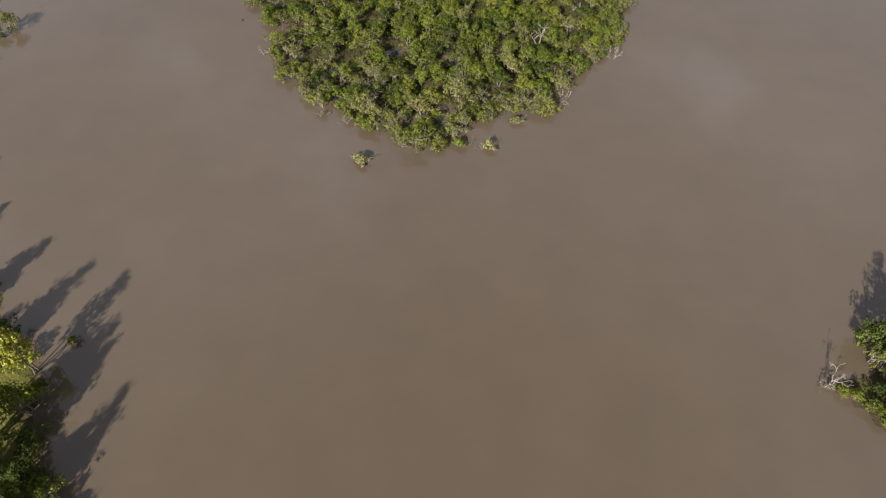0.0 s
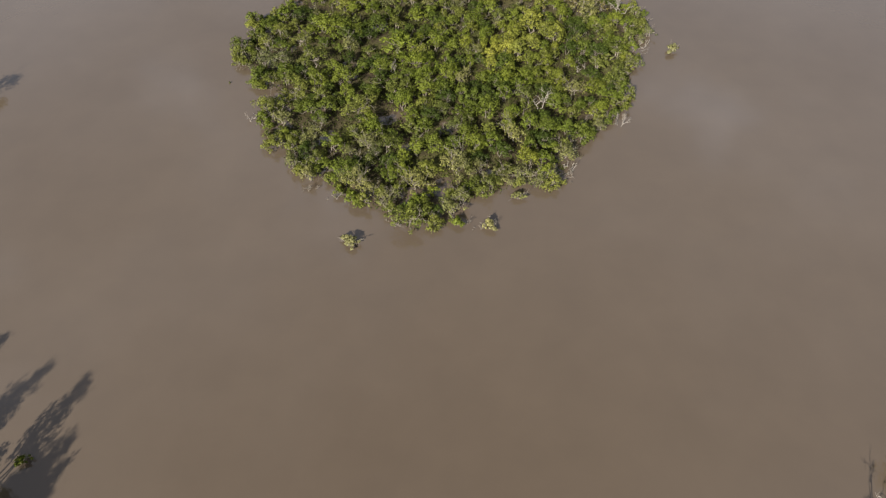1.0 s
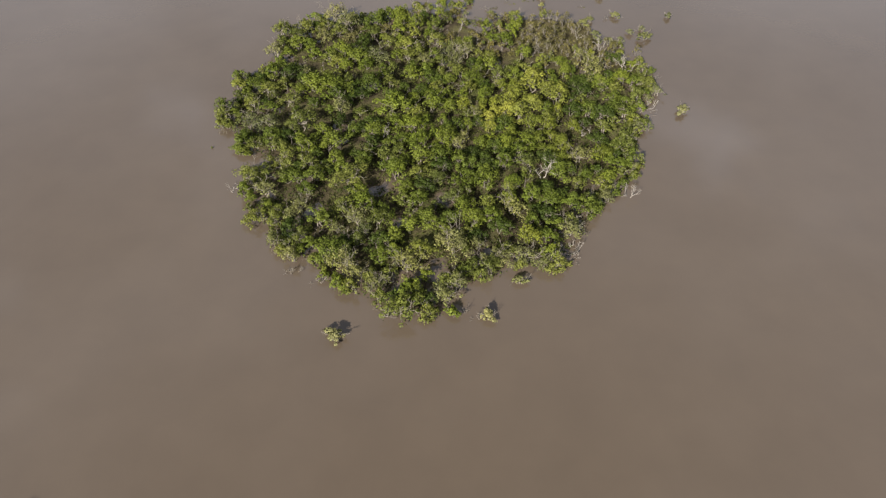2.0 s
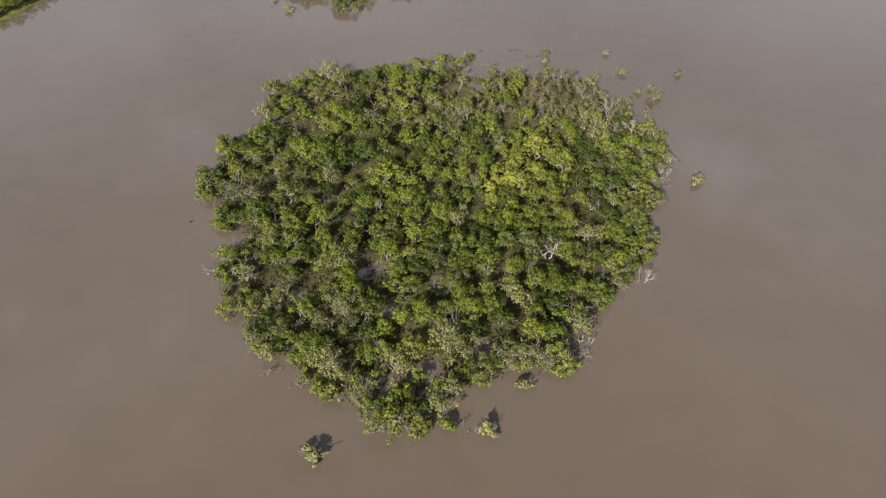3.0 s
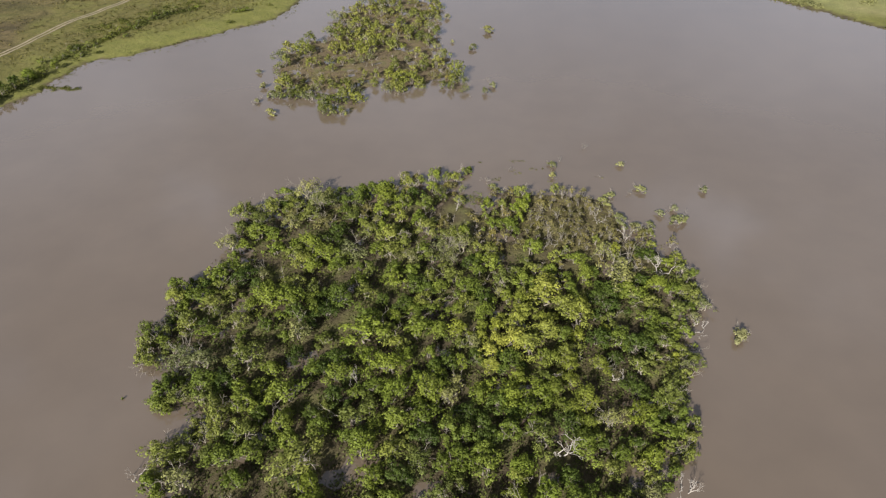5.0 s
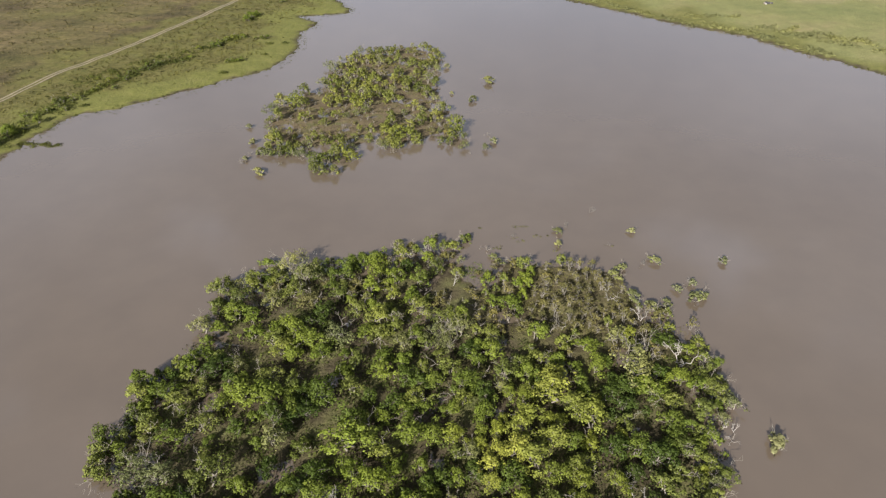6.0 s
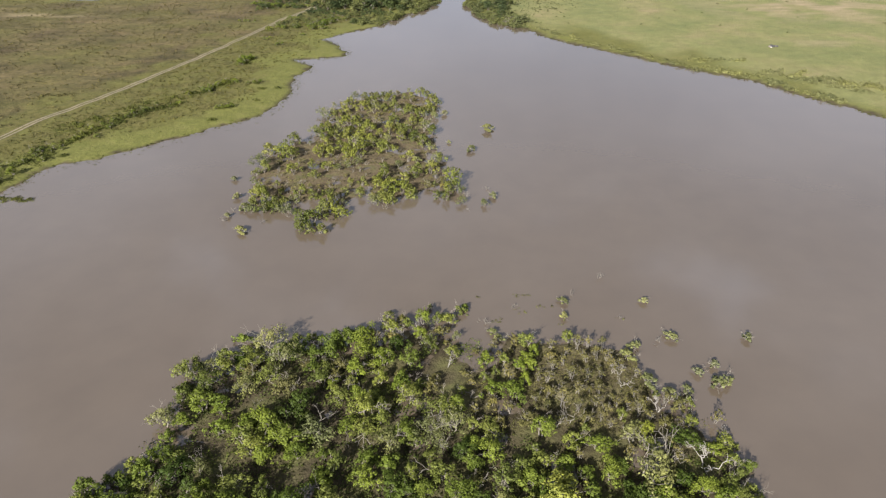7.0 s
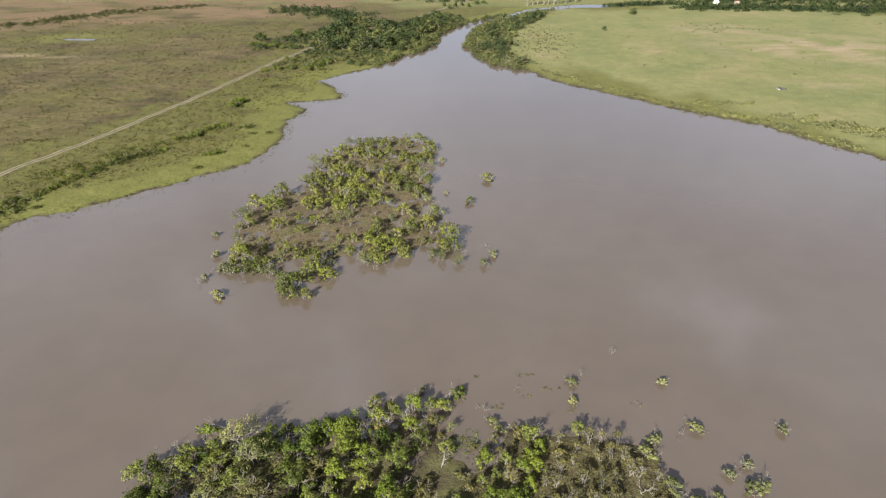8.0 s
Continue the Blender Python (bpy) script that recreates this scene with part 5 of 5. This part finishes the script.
stand("far_dark", -139.4, 503, 4.4, group=RIVER_WOOD)
stand("far_dark", -159.3, 489.4, 4.2, group=RIVER_WOOD)


# ---- beyond the river ----
kind_of("grove", "tall slender tree with a pale bare trunk", "tree",
        [make_tree("grove_tree", 280 + k, R, top, lobes, 22, 0.6, LEAF_WOOD, BARK_PALE, low=0.62, limb=0.13, lump=0.34) for k, (R, top, lobes) in enumerate([(2.6, 11.5, 12), (2.2, 10.0, 10)])])
for x, y, v in [(12, 656, 0), (17, 659, 1), (21, 662, 0), (26, 661, 1), (30, 665, 0), (35, 664, 1), (39, 669, 0), (45, 671, 1), (54, 676, 0), (49, 679, 1)]:
    tagged(plant("grove", x, y, 1.0, variant=v, stretch=0.9 + 0.05 * ((x * 7) % 5), rng=rng), "", "", "pale-trunked trees beyond the river")
for x, y, r in [(-48, 640, 2.6), (-43, 651, 2.0), (-37, 644, 2.2), (-31, 655, 1.8), (-25, 661, 2.4), (-52, 632, 2.0), (-58, 646, 1.8), (62, 541, 1.6), (93, 612, 3.0)]:
    plant("far_dark", x, y, r / 2.5, group="trees on the far meadow", rng=rng)


def small_house(x, y, turn, wide, deep, high, roof_mat, label):
    """A low farm building: plain walls with a door, and a gabled roof with eaves."""
    root = new("farm_shed")
    w, d = wide / 2, deep / 2
    v = [(-w, -d, 0), (w, -d, 0), (w, d, 0), (-w, d, 0), (-w, -d, high), (w, -d, high), (w, d, high), (-w, d, high)]
    part("wall", mesh_from("wall", v, [(0, 1, 5, 4), (1, 2, 6, 5), (2, 3, 7, 6), (3, 0, 4, 7)], PLASTER), root)
    e, r = 0.35, high + deep * 0.32
    v = [(-w - e, -d - e, high - 0.15), (w + e, -d - e, high - 0.15), (w + e, 0, r), (-w - e, 0, r), (w + e, d + e, high - 0.15), (-w - e, d + e, high - 0.15)]
    v += [(a, b, c - 0.12) for a, b, c in v]
    part("roof", mesh_from("roof", v, [(0, 1, 2, 3), (3, 2, 4, 5), (7, 6, 9, 8), (8, 9, 11, 10), (0, 6, 7, 1), (5, 4, 10, 11), (0, 3, 9, 6), (3, 5, 11, 9), (1, 7, 8, 2), (2, 8, 10, 4)], roof_mat), root)
    v = [(-0.45, -d - 0.04, 0), (0.45, -d - 0.04, 0), (0.45, -d - 0.04, 2.0), (-0.45, -d - 0.04, 2.0), (-0.45, -d + 0.02, 0), (0.45, -d + 0.02, 0), (0.45, -d + 0.02, 2.0), (-0.45, -d + 0.02, 2.0)]
    part("door", mesh_from("door", v, [(0, 1, 2, 3), (1, 5, 6, 2), (4, 0, 3, 7), (3, 2, 6, 7)], BARK_BROWN), root)
    root.matrix_world = pose(x, y, height_at(x, y) - 0.1, 0, 0, turn)
    return tagged(root, label, "shed")


small_house(171, 671, 8, 3.4, 2.8, 2.0, ROOF_PALE, "small farm shed with a white metal roof by the wood")
small_house(187, 668, -12, 3.4, 2.8, 2.0, ROOF_RUST, "small farm shed with a rusty roof by the wood")


def debris_heap(x, y):
    """Low dark and pale lumps on the pasture, standing in for what look like lying cattle."""
    root, r = new("debris_heap"), random.Random(4)
    for dx, dy, s, mat in ((-1.5, 0, 0.8, BARK_BROWN), (-0.5, 0.3, 1.1, BLACKISH), (0.5, -0.2, 1.0, BLACKISH), (1.3, 0.2, 0.8, BARK_BROWN), (2.1, -0.1, 0.7, BLACKISH), (-0.9, -0.6, 0.3, PLASTER), (0.1, 0.5, 0.7, BLACKISH)):
        bm = bmesh.new()
        bmesh.ops.create_icosphere(bm, subdivisions=2, radius=s)
        for q in bm.verts:
            q.co *= 0.8 + 0.4 * noise.noise(q.co * 1.3 + Vector((dx * 7, dy * 5, 3)))
            q.co = Vector((q.co.x + dx, q.co.y + dy, max(q.co.z * 0.8 + s * 0.35, -0.15)))
        me = bpy.data.meshes.new("lump")
        bm.to_mesh(me)
        bm.free()
        me.materials.append(mat)
        part("lump", me, root)
    root.matrix_world = pose(x, y, height_at(x, y), 0, 0, r.uniform(0, 40))
    return tagged(root, "low dark and whitish lumps on pasture, standing in for lying cattle", "debris")


debris_heap(123, 396)

# ---- loose plants that nobody could count ----
def scatter(name, label, places, mat, leaf, per, seed, height, spread):
    """Low clumps of leaf sprays: (x, y, size) each."""
    r = np.random.RandomState(seed)
    P, N = [], []
    for x, y, s in places:
        n = max(4, int(per * s * s))
        d = r.normal(0, 1, (n, 3))
        d /= np.linalg.norm(d, axis=1, keepdims=True)
        d[:, 2] = abs(d[:, 2])
        q = d * (r.rand(n, 1) ** 0.4) * np.array([spread, spread, height]) * s
        z = max(height_at(x, y), -0.05)
        P.append(q + np.array([x, y, z]))
        N.append(d + np.array([0, 0, 0.5]))
    cards = leaf_cards(r, np.concatenate(P), np.concatenate(N), leaf)
    return tagged(new(name, leaf_mesh(name, cards, mat)), label, "undergrowth", kind="stuff")


under, reeds = [], []
while len(under) < 4200:
    x, y = rng.uniform(-60, 42), rng.uniform(78, 190)
    if inside(x, y, ISLE) > 1.2 and openness(x, y) < 3 and not any((x - a) ** 2 + (y - b) ** 2 < (c * 0.7) ** 2 for a, b, c in POOLS):
        under.append((x, y, rng.uniform(0.5, 1.1)))
scatter("undergrowth", "low olive-green grassy undergrowth on the flooded island floor", under, LEAF_UNDER, 0.29, 19, 3, 0.5, 1.5)
while len(reeds) < 700:
    x, y = rng.uniform(-76, -10), rng.uniform(222, 322)
    if inside(x, y, ISLE_FAR) > 0.2:
        reeds.append((x, y, rng.uniform(0.4, 0.9)))
scatter("marsh_scrub", "low brownish marsh scrub on bare mud", reeds, LEAF_DRY, 0.26, 20, 4, 0.5, 1.2)

BANK = []      # pale shrubs along the pasture's shore
for a, b, n, w in (((71.5, 363.5), (101.1, 346.4), 34, 1.6), ((81.6, 369.7), (104.2, 371.3), 26, 2.0), ((101, 344.3), (120.2, 320), 46, 1.6), ((107.3, 355.9), (141.5, 334.4), 60, 2.6), ((114.2, 343.4), (140.7, 324.7), 40, 2.4), ((8.5, 429.8), (71.6, 365), 60, 1.2)):
    for _ in range(n):
        t = rng.random()
        BANK.append((a[0] + (b[0] - a[0]) * t + rng.gauss(0, w), a[1] + (b[1] - a[1]) * t + rng.gauss(0, w * 0.7) + 1.0, rng.choice((rng.uniform(0.4, 0.9), rng.uniform(0.9, 1.8)))))
scatter("bank_scrub", "pale yellow-green scrub along the pasture shore", BANK, LEAF_BANK, 0.34, 46, 5, 0.95, 1.4)
FIELD = []     # darker bushes on the rough bank
for a, b, n, w in (((-139.8, 255.8), (-136, 268.1), 60, 1.4), ((-136, 268.1), (-130.2, 283.2), 80, 1.5), ((-130.4, 284.7), (-120.8, 296.9), 70, 1.6), ((-120.7, 305.6), (-110.6, 324), 80, 1.8), ((-148.1, 269), (-137.6, 281), 60, 2.5),
                   ((-134.6, 283.6), (-123, 305.8), 60, 3.0), ((-104.5, 293.1), (-99.6, 295.6), 24, 0.5), ((-101.9, 282.3), (-100.2, 282.7), 9, 0.4), ((-132.8, 295), (-131.8, 296.4), 10, 0.7), ((-100.4, 322.1), (-99.4, 322.6), 6, 0.4),
                   ((-97, 316), (-95.3, 316.5), 6, 0.3), ((-90.6, 317.9), (-89.7, 317.8), 4, 0.3), ((-93.6, 303.1), (-92.5, 303), 4, 0.3), ((-135.2, 248.9), (-133.2, 249.9), 8, 0.4), ((-115.5, 349.1), (-117.6, 358.8), 26, 1.2),
                   ((-127.5, 417.7), (-106.9, 425.1), 30, 2.2), ((-144.2, 256.1), (-138.3, 244.7), 40, 2.0), ((-147.1, 200.4), (-141.9, 231.5), 120, 2.6), ((-143.7, 228.9), (-142.3, 250.5), 60, 2.2), ((-136.6, 223.8), (-126.3, 225.3), 14, 0.3)):
    for _ in range(n):
        t = rng.random()
        FIELD.append((a[0] + (b[0] - a[0]) * t + rng.gauss(0, w), a[1] + (b[1] - a[1]) * t + rng.gauss(0, w * 0.8), rng.uniform(0.4, 1.25)))
for _ in range(170):
    x, y = rng.uniform(-172, -82), rng.uniform(240, 430)
    if float(road_offset(np.array([x]), np.array([y]))[0]) < -4:
        FIELD.append((x, y, rng.uniform(0.25, 0.6)))
FIELD = [q for q in FIELD if height_at(q[0], q[1]) > 0.25]
scatter("field_scrub", "dark green low bushes scattered on the grassy bank", FIELD, LEAF_FIELD, 0.28, 36, 6, 0.75, 1.3)
WEEDS = []     # weedy fringe along the grassy shore
for (ax, ay), (bx, by) in zip(LEFT_SHORE[11:] + LEFT_UPPER[:14], LEFT_SHORE[12:] + LEFT_UPPER[:14]):
    for _ in range(int(math.hypot(bx - ax, by - ay) * 1.0)):
        t = rng.random()
        WEEDS.append((ax + (bx - ax) * t + rng.gauss(0, 0.9), ay + (by - ay) * t + rng.gauss(0, 0.8), rng.uniform(0.2, 0.55)))
for (ax, ay), (bx, by) in zip(RIGHT_SHORE[9:24], RIGHT_SHORE[10:25]):
    for _ in range(int(math.hypot(bx - ax, by - ay) * 1.6)):
        t = rng.random()
        WEEDS.append((ax + (bx - ax) * t + rng.gauss(0, 0.8), ay + (by - ay) * t + rng.gauss(0, 0.8), rng.uniform(0.2, 0.5)))
scatter("shore_weeds", "dark ragged weeds along the muddy waterline", [q for q in WEEDS if height_at(q[0], q[1]) > -0.25], LEAF_FIELD, 0.26, 60, 15, 0.7, 1.2)
WILD = []      # scattered bushes over the dry grassland and far edges
for _ in range(240):
    x, y = rng.uniform(-430, -120), rng.uniform(290, 680)
    if float(road_offset(np.array([x]), np.array([y]))[0]) > 6 and rng.random() < (1.0 if y > 505 else 0.12):
        WILD.append((x, y, rng.uniform(0.4, 1.0)))
for a, b, n, w in (((-420, 500), (-350, 545), 150, 7.0), ((-355, 548), (-318, 605), 230, 8.0), ((-318, 605), (-270, 640), 120, 5.0)):
    for _ in range(n):
        t = rng.random()
        WILD.append((a[0] + (b[0] - a[0]) * t + rng.gauss(0, w), a[1] + (b[1] - a[1]) * t + rng.gauss(0, w), rng.uniform(0.8, 2.0)))
for _ in range(90):
    WILD.append((rng.uniform(50, 300), rng.uniform(420, 620), rng.uniform(0.3, 0.9)))
for _ in range(60):
    WILD.append((rng.gauss(140, 16), rng.gauss(556, 9), rng.uniform(0.3, 0.8)))
for _ in range(420):
    WILD.append((rng.gauss(18, 11), rng.gauss(505, 28), rng.uniform(0.25, 0.7)))
WILD = [q for q in WILD if height_at(q[0], q[1]) > 0.3]
scatter("grassland_bushes", "scattered dark bushes on dry grassland", WILD, LEAF_HEATH, 0.42, 22, 7, 1.0, 1.2)
TUSSOCKS = []  # straw-coloured tufts of the dry grassland
while len(TUSSOCKS) < 5200:
    x, y = rng.uniform(-350, -130), rng.uniform(240, 560)
    if float(road_offset(np.array([x]), np.array([y]))[0]) > 3 and noise.noise(Vector((x * 0.05, y * 0.05, 7))) > rng.uniform(-0.6, 0.4):
        TUSSOCKS.append((x, y, rng.uniform(0.5, 1.1)))
TUFTS = []     # rough green-brown tufts between the shore meadow and the track
while len(TUFTS) < 2600:
    x, y = rng.uniform(-178, -92), rng.uniform(235, 440)
    if float(road_offset(np.array([x]), np.array([y]))[0]) < -2.5 and height_at(x, y) > 0.3 and float(line_distance(np.array([x]), np.array([y]), LEFT_SHORE)[0]) > 15 + 5 * noise.noise(Vector((x * 0.06, y * 0.06, 2))):
        TUFTS.append((x, y, rng.uniform(0.3, 0.8)))
scatter("rough_grass_tufts", "rough olive-brown grass tufts beside the track", TUFTS, LEAF_ROUGH, 0.36, 13, 29, 0.6, 1.0)
for _ in range(46):
    TUSSOCKS.append((rng.uniform(-178, -164), 301.5 + rng.gauss(0, 1.0), rng.uniform(0.5, 0.95)))
scatter("tussock_grass", "straw-coloured tussocks of dry grass", TUSSOCKS, LEAF_STRAW, 0.42, 9, 11, 0.6, 1.0)
MOOR = []      # brownish low growth on the island's open far shoulder
while len(MOOR) < 800:
    x, y = rng.uniform(-6, 40), rng.uniform(152, 182)
    if inside(x, y, SHOULDER) > 0.2 or inside(x, y, ISLE) > 0.2 and openness(x, y) > 1 and rng.random() < 0.4:
        MOOR.append((x, y, rng.uniform(0.5, 1.0)))
scatter("dry_undergrowth", "low brownish olive growth with twigs", MOOR, LEAF_DRY, 0.2, 22, 12, 0.3, 1.4)
MATS = []      # grass just breaking the water north of the island, and reeds in the pool there
for x, y in [(-136, 222.8), (-134.8, 222.6), (-133.5, 223), (-132, 222.6), (-130.4, 222.4), (-128.2, 222.2), (-127, 222.6), (-126, 222.4), (-125.2, 222.8), (3.4, 193.2), (4.4, 193.5), (5.3, 193.7), (8.7, 190.1), (9.6, 190.4), (-3.7, 192.2), (2.4, 189.3), (5, 188), (-0.7, 185), (0.4, 185.5), (12.5, 185.2), (23.5, 187.9), (12.7, 181.6), (19.6, 181.9), (14.7, 181.8)]:
    for _ in range(3):
        MATS.append((x + rng.gauss(0, 0.6), y + rng.gauss(0, 0.3), rng.uniform(0.2, 0.45)))
for _ in range(75):
    x = rng.uniform(-137, -124.5)
    MATS.append((x, 222.6 + 0.5 * math.sin(x * 1.3) + rng.gauss(0, 0.55), rng.uniform(0.25, 0.85)))
scatter("flooded_grass", "low olive grass mats just breaking the water", MATS, LEAF_FIELD, 0.2, 90, 18, 0.35, 1.3)
SHALLOWS = []  # grass standing in the shallows of the green shore
for (ax, ay), (bx, by) in zip(LEFT_SHORE[14:] + LEFT_UPPER[:6], LEFT_SHORE[15:] + LEFT_UPPER[:6]):
    length = math.hypot(bx - ax, by - ay)
    for _ in range(int(length * 2.0)):
        t, off = rng.random(), abs(rng.gauss(0, 1.8))
        SHALLOWS.append((ax + (bx - ax) * t + (by - ay) / length * off, ay + (by - ay) * t - (bx - ax) / length * off, rng.uniform(0.2, 0.6)))
scatter("shallow_grass", "sparse green grass standing in the shallows along the shore", SHALLOWS, LEAF_FIELD, 0.2, 34, 27, 0.3, 1.4)
REEDS = [(-5.8 + rng.gauss(0, 1.6), 176.6 + rng.gauss(0, 1.3), rng.uniform(0.3, 0.7)) for _ in range(70)]
scatter("pool_reeds", "light green reeds standing in a shallow pool", REEDS, LEAF_GREEN, 0.2, 40, 19, 0.5, 1.2)
TREELINE = []  # distant belt of trees beyond the pasture and at the river bend
for a, b, n, w in (((80, 662), (142, 668), 90, 3.0), ((140, 648), (300, 642), 420, 7.0), ((150, 690), (340, 690), 420, 16.0), ((-190, 622), (-125, 590), 150, 9.0), ((-30, 672), (-110, 690), 40, 6.0)):
    for _ in range(n):
        t = rng.random()
        TREELINE.append((a[0] + (b[0] - a[0]) * t + rng.gauss(0, w), a[1] + (b[1] - a[1]) * t + rng.gauss(0, w), rng.uniform(1.6, 3.2)))
scatter("distant_woods", "distant belt of dark green trees", TREELINE, LEAF_WOOD, 0.9, 6, 8, 1.2, 1.2)

# the patterns from which the plants were copied are no part of the place
for made in KINDS.values():
    for ob in made:
        for o in (*ob.children_recursive, ob):
            bpy.data.objects.remove(o)
